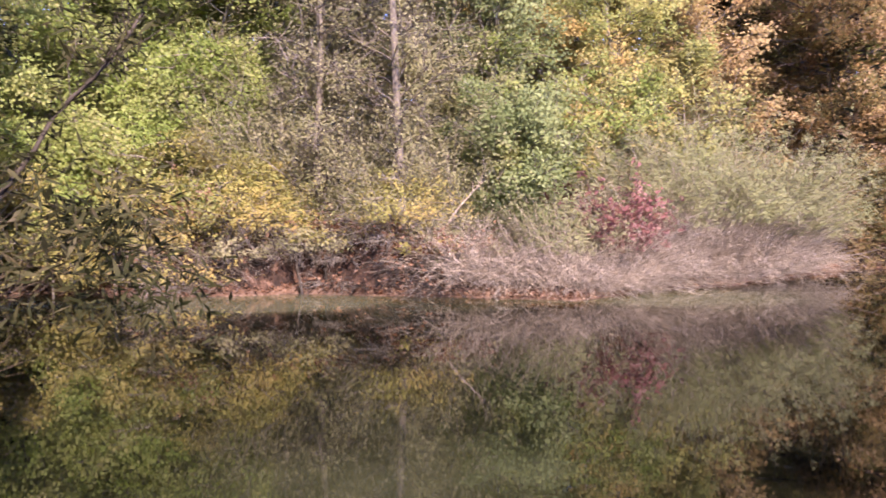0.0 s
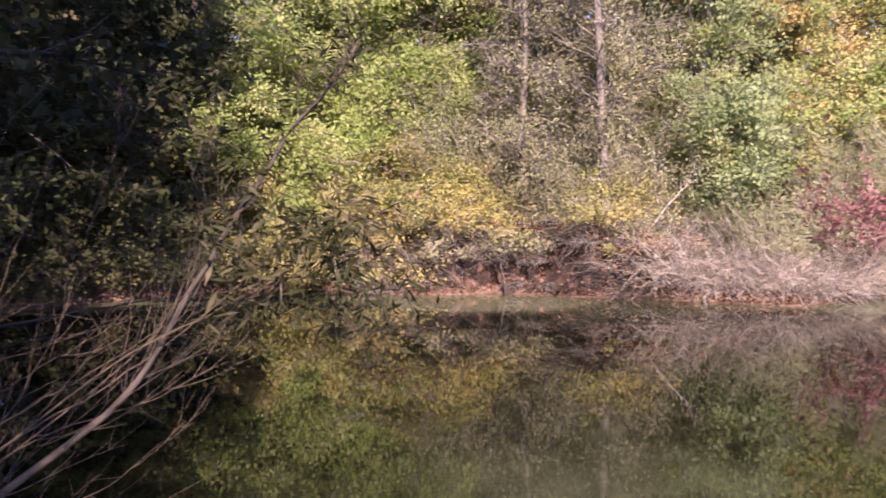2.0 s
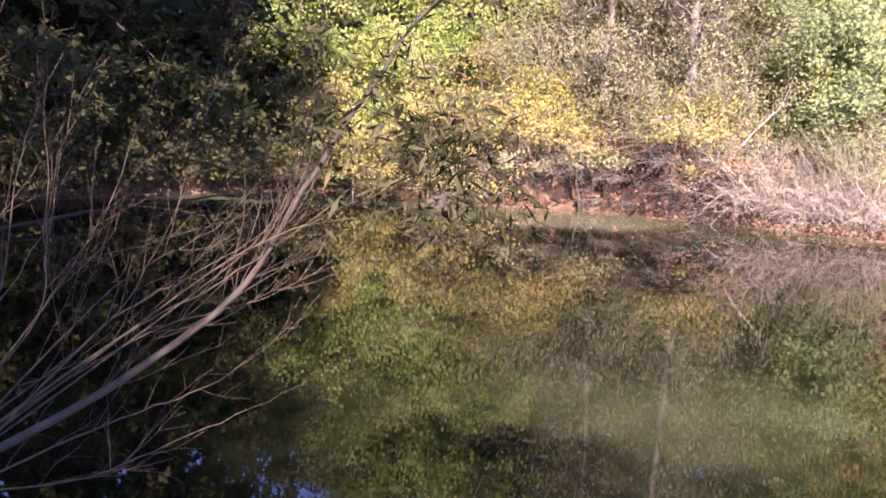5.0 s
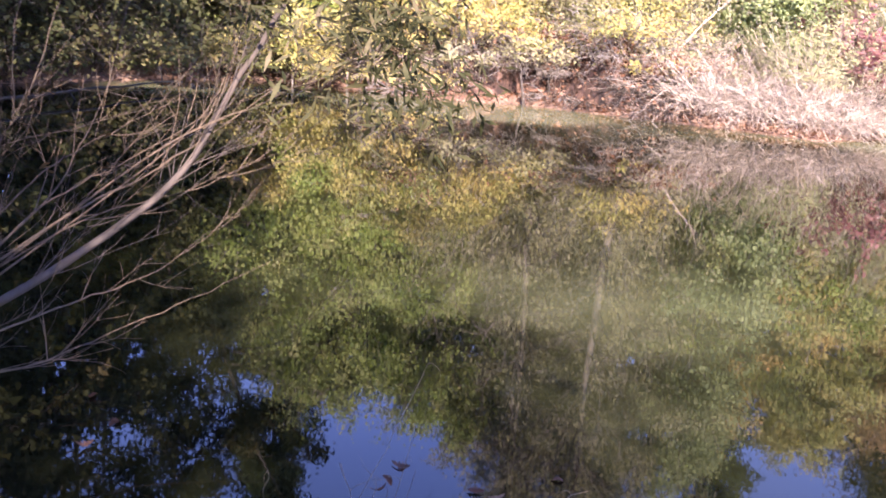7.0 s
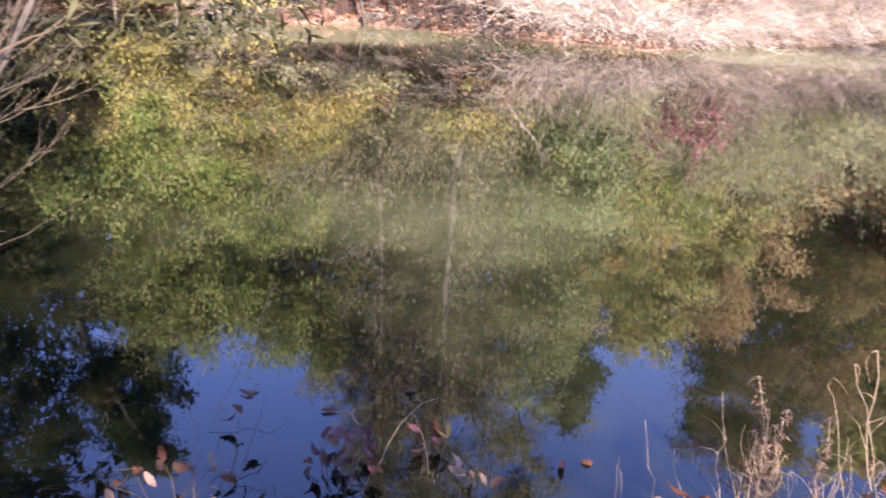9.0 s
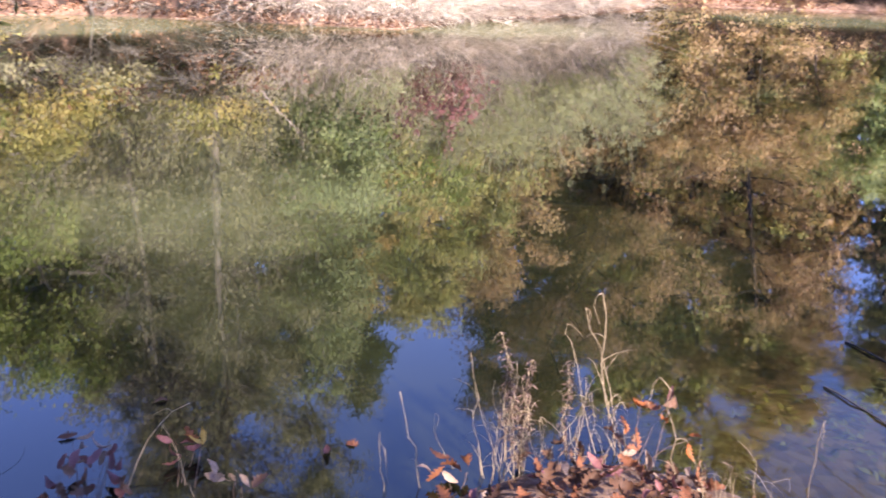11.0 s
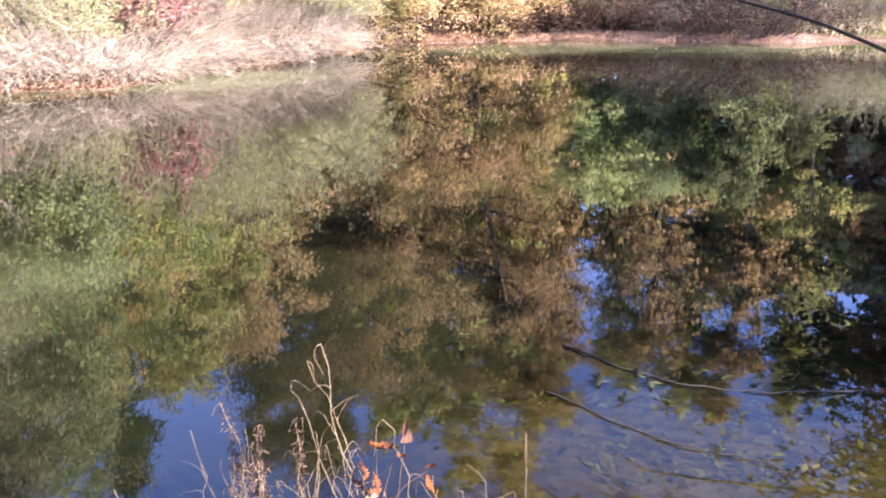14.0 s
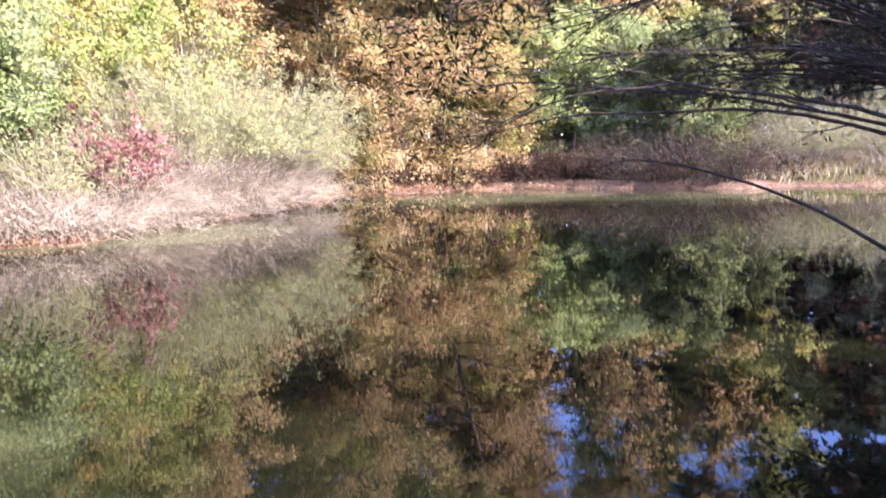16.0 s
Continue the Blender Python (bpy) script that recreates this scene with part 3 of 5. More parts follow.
tree("ash_tree", on_ground(11.8, 21.2), 8.4, 2.3, L_BEIGE, "thin grey tree with dry olive-brown leaves", 24, bark=ASH_BARK, twig_r=0.018, count=40000, leaf=(0.085, 0.045), first=0.05, limbs=56, trunk_r=0.08, rise=0.7, shape="column", twiglets=5)
tree("ash_tree", on_ground(-0.8, 21.0), 14.0, 2.2, L_BEIGE, "thin grey tree with dry olive-brown leaves", 25, bark=ASH_BARK, twig_r=0.018, count=40000, leaf=(0.085, 0.045), first=0.05, limbs=56, trunk_r=0.09, rise=0.7, shape="column", twiglets=5)
for i, (a, d, h, r, stems) in enumerate([(13.0, 19.3, 3.0, 1.0, 36), (11.0, 18.9, 3.4, 0.9, 40), (7.0, 19.4, 2.9, 1.0, 44), (5.4, 18.7, 3.3, 0.9, 46), (4.4, 19.9, 3.5, 0.9, 40), (0.8, 18.5, 3.0, 0.8, 44), (-1.2, 18.6, 2.7, 0.8, 40)]):
    shrub("sapling_thicket", on_ground(a, d), r, h, stems, L_BEIGE, "thicket of thin grey stems with sparse olive leaves", 900 + i, bark=GREY_BARK, count=6500, leaf=FINE, arch=0.03, wobble=0.09, stem_r=0.012, side=7, low=0.12, jitter=0.10, category="thicket", group="grey thickets")
for i, (a, d, h, mat, lab) in enumerate([(27.5, 21.5, 4.5, L_GREEN, "green"), (21.8, 22.8, 6.5, L_GREEN, "green"), (18.3, 22.8, 5.4, L_GREEN, "green"), (13.6, 20.6, 4.0, L_GREEN, "green"), (9.4, 21.0, 4.6, L_GREEN, "green"), (7.0, 23.5, 8.5, L_BEIGE, "olive-grey"), (3.8, 23, 9.0, L_GREEN, "green"),
                                         (9.0, 23.5, 8.0, L_BEIGE, "olive-grey"), (-5.0, 21.5, 6.0, L_GREEN, "green"), (-11.5, 20.8, 4.2, L_GREEN, "green"), (3.4, 20.4, 4.0, L_BEIGE, "olive-grey"), (-2.6, 22.5, 7.0, L_SAGE, "sage green"),
                                         (-7.4, 20.6, 4.4, L_GREEN, "green"), (-21.0, 29.0, 8.5, L_GOLD, "gold"), (15.2, 25.5, 8.4, L_GREEN, "green"), (-16.0, 27.0, 8.0, L_GOLD, "gold"), (17.0, 24.2, 7.4, L_GREEN, "green"), (23.4, 23.8, 6.4, L_GREEN, "green"), (19.6, 23.6, 6.8, L_GREEN, "green"), (12.6, 23.8, 6.6, L_BEIGE, "olive-grey"), (28.4, 24.0, 6.6, L_MOSS, "dark green"), (30.8, 23.0, 6.4, L_MOSS, "dark green"), (25.3, 24.5, 6.8, L_MOSS, "dark green"), (24.0, 22.6, 6.2, L_GREEN, "green"), (-9.6, 20.4, 3.6, L_ORANGE, "gold"), (-10.8, 22, 5.0, L_ORANGE, "gold")]):
    tree("sapling", on_ground(a, d), h, 1.6, mat, f"young {lab} tree filling the gap between its neighbours", 190 + i, count=9500, leaf=(0.09, 0.062), first=0.05, limbs=30, twigs=6, twiglets=3, trunk_r=0.045, rise=0.6, shape="column")
tree("alder_bush", on_ground(-4.8, 18.5), 3.6, 1.5, L_SAGE, "rounded green bush with dense broad leaves by the shore", 25, count=24000, leaf=(0.09, 0.06), first=0.30, limbs=34, trunk_r=0.05, rise=0.45, category="bush")
tree("alder_bush", on_ground(-6.4, 19.2), 3.0, 1.2, L_GREEN, "bright green bush with a yellowing edge by the shore", 251, count=13000, leaf=(0.09, 0.06), first=0.10, limbs=30, trunk_r=0.05, rise=0.45, category="bush")
tree("alder_tree", on_ground(-3.4, 21.2), 9.5, 1.7, L_SAGE, "grey-green alder with a narrow leafy crown", 26, count=32000, leaf=(0.09, 0.06), first=0.06, limbs=48, trunk_r=0.12, rise=0.5, shape="column")
tree("cherry_tree", on_ground(-7.6, 22.5), 11.0, 2.1, L_ORANGE, "orange and gold autumn tree on the far slope", 27, count=44000, leaf=BROAD, first=0.06, limbs=44, trunk_r=0.11)
tree("cherry_tree", on_ground(-12.6, 23.5), 8.4, 2.6, L_GOLD, "yellow-green and gold autumn tree on the far slope", 28, count=46000, leaf=BROAD, first=0.06, limbs=46, trunk_r=0.12)
tree("cherry_tree", on_ground(-18.5, 25.5), 8.6, 2.5, L_SALMON, "salmon-pink autumn tree with fine leaves", 29, count=46000, leaf=(0.095, 0.06), first=0.06, limbs=46, trunk_r=0.12)
tree("maple_tree", on_ground(-16.0, 22.2), 5.5, 2.2, L_GOLD, "low gold and green tree behind the willow thicket", 30, count=24000, leaf=BROAD, first=0.06, limbs=30, trunk_r=0.07)
tree("beech_tree", on_ground(-27.0, 28.0), 17.5, 4.2, L_BROWN, "broad rust-brown beech with layered branches", 31, bark=DARK_BARK, count=125000, leaf=(0.09, 0.062), first=0.03, limbs=80, twigs=8, trunk_r=0.2, rise=0.16, flat=0.7, jitter=0.13, spray=0.20, per=14)
tree("beech_tree", on_ground(-33.0, 29.5), 16.5, 3.6, L_BROWN, "orange-brown beech at the bend of the shore", 32, bark=DARK_BARK, count=95000, leaf=(0.09, 0.062), first=0.03, limbs=64, twigs=9, trunk_r=0.14, rise=0.16, flat=0.7, jitter=0.13, spray=0.20, per=14)
tree("beech_tree", on_ground(-24.2, 31), 17.5, 2.4, L_GOLD, "tall gold and brown beech on the far slope", 36, bark=DARK_BARK, count=42000, leaf=(0.15, 0.10), first=0.1, limbs=54, trunk_r=0.18, rise=0.4)
tree("beech_tree", on_ground(-30.0, 33), 20.0, 4.2, L_GOLD, "tall gold-brown beech behind the bend of the shore", 37, bark=DARK_BARK, count=42000, leaf=(0.16, 0.11), first=0.1, limbs=54, trunk_r=0.18, rise=0.4)
tree("beech_tree", on_ground(-36.0, 34), 16.0, 3.0, L_BROWN, "tall rust-brown beech behind the bend of the shore", 38, bark=DARK_BARK, count=34000, leaf=(0.16, 0.11), first=0.1, limbs=44, trunk_r=0.14, rise=0.5)
tree("ash_tree", on_ground(-39.5, 33), 5.8, 2.8, L_LIME, "light green tree behind the dark shore thicket", 33, count=44000, leaf=(0.11, 0.075), first=0.04, limbs=38, trunk_r=0.12)
tree("ash_tree", on_ground(-46, 33), 5.2, 2.8, L_SAGE, "grey-green tree on the far end of the pond", 34, count=38000, leaf=(0.11, 0.075), first=0.04, limbs=38, trunk_r=0.12)
tree("oak_tree", on_ground(-51, 31), 5.0, 2.0, L_MOSS, "dark green tree at the far end of the pond", 35, bark=DARK_BARK, count=28000, leaf=(0.13, 0.09), first=0.04, limbs=36, trunk_r=0.14)
for i, (a, d, h, mat, lab) in enumerate([(-36.5, 31.5, 4.0, L_GOLD, "yellow"), (-38.5, 35, 4.0, L_LIME, "pale green"), (-42.5, 32, 4.5, L_LIME, "pale green"), (-44, 36, 5.0, L_SAGE, "sage green"), (-48, 32, 4.5, L_SAGE, "sage green"), (-50, 36, 5.0, L_SAGE, "sage green"),
                                         (-55.5, 35, 4.5, L_MOSS, "dark green"), (-33, 33, 5.0, L_BROWN, "rust-brown"), (-58, 40, 5, L_BEIGE, "olive-grey"), (-62, 40, 5, L_BEIGE, "olive-grey")]):
    tree("sapling", on_ground(a, d), h, 2.3, mat, f"young {lab} tree at the far end of the pond", 210 + i, count=9000, leaf=(0.13, 0.09), first=0.03, limbs=30, twigs=5, twiglets=2, trunk_r=0.05, rise=0.4)
for i, (a, d, h, r, mat) in enumerate([(-26.0, 37, 18, 3.2, L_GOLD), (-30.5, 38, 20, 3.8, L_ORANGE), (-34, 39, 18, 3.6, L_BROWN)]):
    tree("beech_tree", on_ground(a, d), h, r, mat, "tall dense beech on the slope behind the bend of the shore", 240 + i, bark=DARK_BARK, count=22000, leaf=(0.28, 0.19), first=0.2, limbs=44, twigs=6, twiglets=3, trunk_r=0.2, rise=0.5, shape="column", jitter=0.25)
# saplings at the left edge take darker leaves, shade put into their colour
for i, (a, d, h, r) in enumerate([(-25.8, 27.0, 9.0, 2.2), (-24.2, 26.4, 4.6, 1.7), (-27.4, 26.6, 4.4, 2.0), (-30.6, 27.4, 5.2, 2.0), (-33.6, 28.2, 4.6, 1.8), (-36.4, 28.6, 3.6, 1.5), (-25.2, 26.2, 7.4, 1.8), (-27.0, 27.2, 8.2, 2.0), (-31.8, 31.0, 6.5, 2.4), (-34.8, 31.5, 5.0, 2.2)]):
    tree("beech_sapling", on_ground(a, d), h, r, L_UMBER_SHADE if a > -26 else L_BROWN, "low young beech with rusty leaves hanging to the shore", 230 + i, bark=DARK_BARK, count=15000, leaf=(0.085, 0.06), first=0.03, limbs=30, twigs=7, trunk_r=0.04, rise=0.1, flat=0.7, jitter=0.07, spray=0.16, per=12)
for i, (a, d, h) in enumerate([(-40, 35.5, 15), (-42.5, 37, 16), (-45, 35, 15), (-48.5, 37, 17), (-52, 35, 17), (-55.5, 37, 16)]):
    tree("poplar_tree", on_ground(a, d), h, 2.6, (L_BROWN, L_GOLD)[i % 2], "tall thin tree with few gold-brown leaves against the sky", 40 + i, bark=DARK_BARK, count=(11000 if i < 3 else 20000), leaf=(0.14, 0.10), first=0.3, limbs=48, twigs=6, trunk_r=0.12, rise=0.9, shape="column", group="thin tall trees")
for i, (a, d, h, mat) in enumerate([(-47.0, 43, 17.5, L_GOLD), (-51.0, 44, 17.5, L_BROWN), (-55.0, 43, 16.5, L_GOLD), (-43.5, 45, 13.0, L_BROWN)]):
    tree("poplar_tree", on_ground(a, d), h, 2.8, mat, "tall tree with gold-brown leaves at the back of the pond", 140 + i, bark=DARK_BARK, count=15000, leaf=(0.22, 0.15), first=0.1, limbs=44, twigs=5, trunk_r=0.14, rise=0.7, shape="column", group="thin tall trees")
for i, (a, d, h, r) in enumerate([(26.2, 31, 19.4, 3.6), (-7.6, 30, 17.6, 2.4), (-17.0, 31, 17.8, 1.6), (-21.6, 34, 20.0, 2.0), (1, 33, 19, 3)]):
    tree("spruce_tree", on_ground(a, d), h - gz(*polar(a, d).xy), r, L_NEEDLE, "tall dark green spruce behind the autumn trees", 50 + i, bark=DARK_BARK, count=(70000 if i == 0 else 24000), leaf=(0.28, 0.075), first=0.03, limbs=110, twigs=6, twiglets=2, trunk_r=0.2, rise=0.02, shape="spire", limb_droop=0.06, flat=0.8, group="spruces", spray=0.2, sway=0.008)
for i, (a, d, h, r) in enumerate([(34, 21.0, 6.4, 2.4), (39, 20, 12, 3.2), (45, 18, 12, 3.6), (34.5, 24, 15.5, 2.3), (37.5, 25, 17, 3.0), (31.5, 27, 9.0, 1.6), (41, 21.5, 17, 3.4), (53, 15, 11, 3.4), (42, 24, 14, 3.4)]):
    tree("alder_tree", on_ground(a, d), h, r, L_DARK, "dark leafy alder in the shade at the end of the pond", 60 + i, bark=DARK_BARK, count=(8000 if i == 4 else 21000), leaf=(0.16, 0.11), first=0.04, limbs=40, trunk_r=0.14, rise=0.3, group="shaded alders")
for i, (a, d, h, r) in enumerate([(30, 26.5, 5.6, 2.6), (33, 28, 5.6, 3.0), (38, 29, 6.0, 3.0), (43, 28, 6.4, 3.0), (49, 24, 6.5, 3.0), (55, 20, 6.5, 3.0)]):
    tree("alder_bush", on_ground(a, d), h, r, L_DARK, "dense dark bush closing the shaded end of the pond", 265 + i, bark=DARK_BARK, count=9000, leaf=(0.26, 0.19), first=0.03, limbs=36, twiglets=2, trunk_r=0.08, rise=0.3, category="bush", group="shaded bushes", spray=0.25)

# woodland on the slope behind: four kinds, repeated
kinds = []
for i, (mat, nm, lab) in enumerate([(L_GREEN, "maple_tree", "green and yellow tree in the wood on the slope"), (L_BEIGE, "ash_tree", "olive-grey tree in the wood on the slope"),
                                    (L_ORANGE, "cherry_tree", "gold-leaved tree in the wood on the slope"), (L_BROWN, "beech_tree", "rust-brown beech in the wood on the slope")]):
    kinds.append(tree(nm, on_ground(-60 - 8 * i, 62), 10.0, 3.0, mat, lab, 150 + i, count=5200, leaf=(0.36, 0.25), first=0.04, limbs=30, twigs=4, twiglets=1, trunk_r=0.14, jitter=0.2, group="wood on the slope"))
rw = random.Random(77)
for a, d, k in [(21.8, 26.5, 0), (19.5, 25.5, 1), (16, 28, 0), (13, 26, 1), (9.5, 25, 1), (6, 27.5, 1), (2.5, 25, 1), (-1.5, 27, 0), (-5.5, 25.5, 2), (-9.5, 27.5, 2), (-12, 29, 2), (-16, 29, 2),
                (-20.5, 29, 3), (-22.5, 31, 2), (-25.5, 33, 3), (-30, 34, 3), (-35.5, 34.5, 3), (-37.5, 38, 0), (-20.2, 33.5, 2), (-19.0, 34, 2)]:
    copy_thing(kinds[k], Matrix.Translation(on_ground(a, d)) @ pose(0, 0, 0, 0, 0, rw.uniform(0, 360)) @ Matrix.Diagonal((*[rw.uniform(0.8, 1.0) * (0.66 if a > 7 else 1.0)] * 3, 1)))
for i in range(24):
    a = 42 - i * 5.25 + rw.uniform(-1, 1)
    d = rw.uniform(46, 62)
    copy_thing(kinds[rw.choice((0, 1, 1, 2, 3))], Matrix.Translation(on_ground(a, d)) @ pose(0, 0, 0, 0, 0, rw.uniform(0, 360)) @ Matrix.Diagonal((*[rw.uniform(0.7, 1.0)] * 3, 1)))

for a, d, k, sc in [(-52.5, 41, 1, 1.15), (-55, 43, 0, 1.1), (-57.5, 42, 1, 1.2), (-60, 44, 3, 1.1), (-63, 42, 1, 1.2), (-49, 43, 3, 1.3), (-46, 42, 0, 1.2), (-43, 43, 0, 1.0), (-40.5, 42, 1, 1.0), (-38, 44, 3, 1.1), (-35, 42, 3, 1.1), (-32, 43, 3, 1.1), (-29, 42, 3, 1.1)]:
    copy_thing(kinds[k], Matrix.Translation(on_ground(a, d)) @ pose(0, 0, 0, 0, 0, rw.uniform(0, 360)) @ Matrix.Diagonal((sc, sc, sc, 1)))

# near-bank trees round the viewpoint, all but one unseen, added to shade the pond
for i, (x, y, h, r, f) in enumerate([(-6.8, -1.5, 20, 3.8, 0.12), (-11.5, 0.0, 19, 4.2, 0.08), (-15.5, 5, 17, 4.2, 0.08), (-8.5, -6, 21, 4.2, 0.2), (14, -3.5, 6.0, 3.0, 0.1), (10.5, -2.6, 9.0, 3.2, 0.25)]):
    tree("alder_tree", (x, y, gz(x, y)), h, r, L_DARK, "tall unseen alder added on the near bank for its shade", 170 + i, bark=DARK_BARK, count=9000, leaf=(0.38, 0.28), first=f, limbs=36, twigs=4, twiglets=2, trunk_r=0.2, group="near bank trees")
tree("alder_tree", (-1.2, -2.8, gz(-1.2, -2.8)), 9.5, 1.9, L_DARK, "slim unseen alder with a high leafy crown, added for its shade", 189, bark=DARK_BARK, count=9000, leaf=(0.2, 0.14), first=0.58, limbs=30, twigs=5, twiglets=2, trunk_r=0.08, rise=0.3, group="near bank trees")
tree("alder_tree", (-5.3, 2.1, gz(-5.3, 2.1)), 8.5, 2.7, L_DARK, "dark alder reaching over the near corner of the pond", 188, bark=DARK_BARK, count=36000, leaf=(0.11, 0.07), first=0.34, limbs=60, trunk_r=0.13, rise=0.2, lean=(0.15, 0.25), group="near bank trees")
# unseen bushes set where they throw shade on the near shore
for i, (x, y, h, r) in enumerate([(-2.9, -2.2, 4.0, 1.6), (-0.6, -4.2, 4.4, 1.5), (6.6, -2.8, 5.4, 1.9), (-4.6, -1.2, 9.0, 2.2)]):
    tree("alder_bush", (x, y, gz(x, y)), h, r, L_DARK, "unseen leafy bush added behind the near bank for its shade", 180 + i, bark=DARK_BARK, count=11000, leaf=(0.21, 0.15), first=0.08, limbs=30, twiglets=2, trunk_r=0.06, category="bush", group="near bank bushes")

# sparse unseen bushes for dappled shade on the sprigs
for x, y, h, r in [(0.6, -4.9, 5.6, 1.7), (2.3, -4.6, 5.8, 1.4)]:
    tree("alder_bush", (x, y, gz(x, y)), h, r, L_DARK, "thin unseen bush added behind the near bank for dappled shade", 186, bark=DARK_BARK, count=3600, leaf=(0.17, 0.12), first=0.3, limbs=30, twiglets=2, trunk_r=0.06, category="bush", group="near bank bushes", spray=0.2)

# ---------------------------------------------------------------- far bank: shrubs and brush
for i, (a, d, r, h) in enumerate([(-15.6, 20.3, 1.5, 3.4), (-18.2, 20.9, 1.6, 3.7), (-20.6, 21.7, 1.4, 3.0), (-13, 20.2, 1.2, 2.8), (-22.6, 22.8, 1.0, 2.1)]):
    shrub("willow_bush", on_ground(a, d), r, h, 190, L_PALE, "pale grey-green willow thicket rising from the shore", 170 + i, bark=PALE_TWIG, count=30000, leaf=(0.085, 0.022), arch=0.06, low=0.36)
shrub("willow_bush", on_ground(-8, 17.3), 0.9, 2.0, 160, L_PALE, "small pale green willow bush beside the crimson shrub", 75, bark=PALE_TWIG, count=9000, leaf=(0.10, 0.022), arch=0.06, low=0.3)
for i, (a, d, r, h) in enumerate([(-57, 32, 1.3, 2.2), (-60, 33.5, 1.5, 2.8), (-63, 32, 1.4, 2.4)]):
    shrub("willow_bush", on_ground(a, d), r, h, 200, L_PALE, "pale dry bush at the far end of the pond", 270 + i, bark=PALE_TWIG, count=6000, leaf=(0.14, 0.03), arch=0.08, low=0.3)
shrub("spindle_bush", on_ground(-12.0, 17.7), 0.46, 2.0, 60, L_RED, "crimson-leaved shrub among grey brush", 76, count=6500, leaf=(0.11, 0.06), arch=0.04, wobble=0.08, low=0.35, lean=(0.05, 0))


def at_shore(az, off):
    """The ground a little way behind the far shoreline on that bearing."""
    ds = np.arange(10, 34, 0.1)
    near = shore_distance(np.array([polar(az, d).xy for d in ds]))
    return on_ground(az, ds[int(np.argmax(near > 0))] + off)


rb = random.Random(500)
for i in range(34):
    a = -1.0 - 22 * (i + rb.uniform(-0.3, 0.3)) / 33
    shrub("dead_brush", at_shore(a, rb.uniform(0.6, 1.25)), 0.75, rb.uniform(0.6, 1.45) + (0.35 if a < -12.5 else 0.0), 100, None, "tangle of bleached grey-pink bare twigs along the shore", 80 + i, bark=PALE_TWIG, count=0, arch=rb.uniform(0.08, 0.24), wobble=0.32, stem_r=0.009, side=6, category="brush", group="bare shore brush", lean=(rb.uniform(-0.6, 0.7), rb.uniform(-0.25, 0.05)))
for i in range(13):
    a = -11.5 - 12 * (i + rb.uniform(-0.3, 0.3)) / 12
    shrub("dead_brush", at_shore(a, rb.uniform(1.0, 1.5)), 0.8, rb.uniform(1.5, 2.2), 120, None, "tall tangle of bleached grey-pink bare twigs below the willows", 400 + i, bark=PALE_TWIG, count=0, arch=rb.uniform(0.04, 0.14), wobble=0.24, stem_r=0.009, side=8, category="brush", group="bare shore brush", lean=(rb.uniform(-0.5, 0.6), rb.uniform(-0.2, 0.0)))
for i in range(22):
    a = 27 - 28 * (i + rb.uniform(-0.3, 0.3)) / 21
    shrub("bramble_thicket", at_shore(a, rb.uniform(0.5, 1.9)), 0.8, rb.uniform(0.6, 1.5), 70, (L_LITTER, L_BEIGE, L_YELLOW, L_YELLOW)[i % 4], "twiggy bramble thicket with dry brown and yellow leaves", 120 + i, bark=GREY_BARK, count=1500, leaf=(0.075, 0.045), arch=0.18, wobble=0.2, side=4, low=0.1, category="thicket", group="bramble thickets", lean=(rb.uniform(-0.3, 0.3), -0.35))
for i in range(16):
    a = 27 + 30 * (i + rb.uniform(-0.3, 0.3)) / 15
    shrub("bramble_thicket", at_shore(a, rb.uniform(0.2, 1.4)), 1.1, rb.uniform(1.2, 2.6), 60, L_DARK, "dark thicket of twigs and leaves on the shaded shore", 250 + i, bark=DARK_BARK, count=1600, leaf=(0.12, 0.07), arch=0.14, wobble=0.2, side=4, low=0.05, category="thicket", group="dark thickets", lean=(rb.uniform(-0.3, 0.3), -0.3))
for i, (a, h) in enumerate([(-26.4, 1.2), (-27.8, 1.4), (-29.2, 1.2), (-30.4, 0.9), (-35.6, 1.0), (-36.8, 1.5), (-38.2, 1.8), (-39.6, 1.6), (-41.0, 1.9), (-42.4, 1.5), (-43.8, 1.8), (-45.2, 2.4), (-46.8, 2.2), (-48.2, 2.8), (-49.6, 2.4), (-51.0, 2.9), (-52.6, 2.4), (-54.0, 1.6), (-56.5, 1.0)]):
    shrub("dogwood_thicket", at_shore(a, rb.uniform(0.8, 1.7)), 1.0, h * (0.75 if a > -50 else 0.8), 95, L_DUSK, "dark red-brown thicket of twigs along the far shore", 220 + i, bark=DARK_BARK, count=(1500 if -45 < a < -35 else 500), leaf=(0.11, 0.06), arch=0.10, wobble=0.16, side=4, low=0.1, category="thicket", group="dark thickets", lean=(rb.uniform(-0.4, 0.4), -0.3))

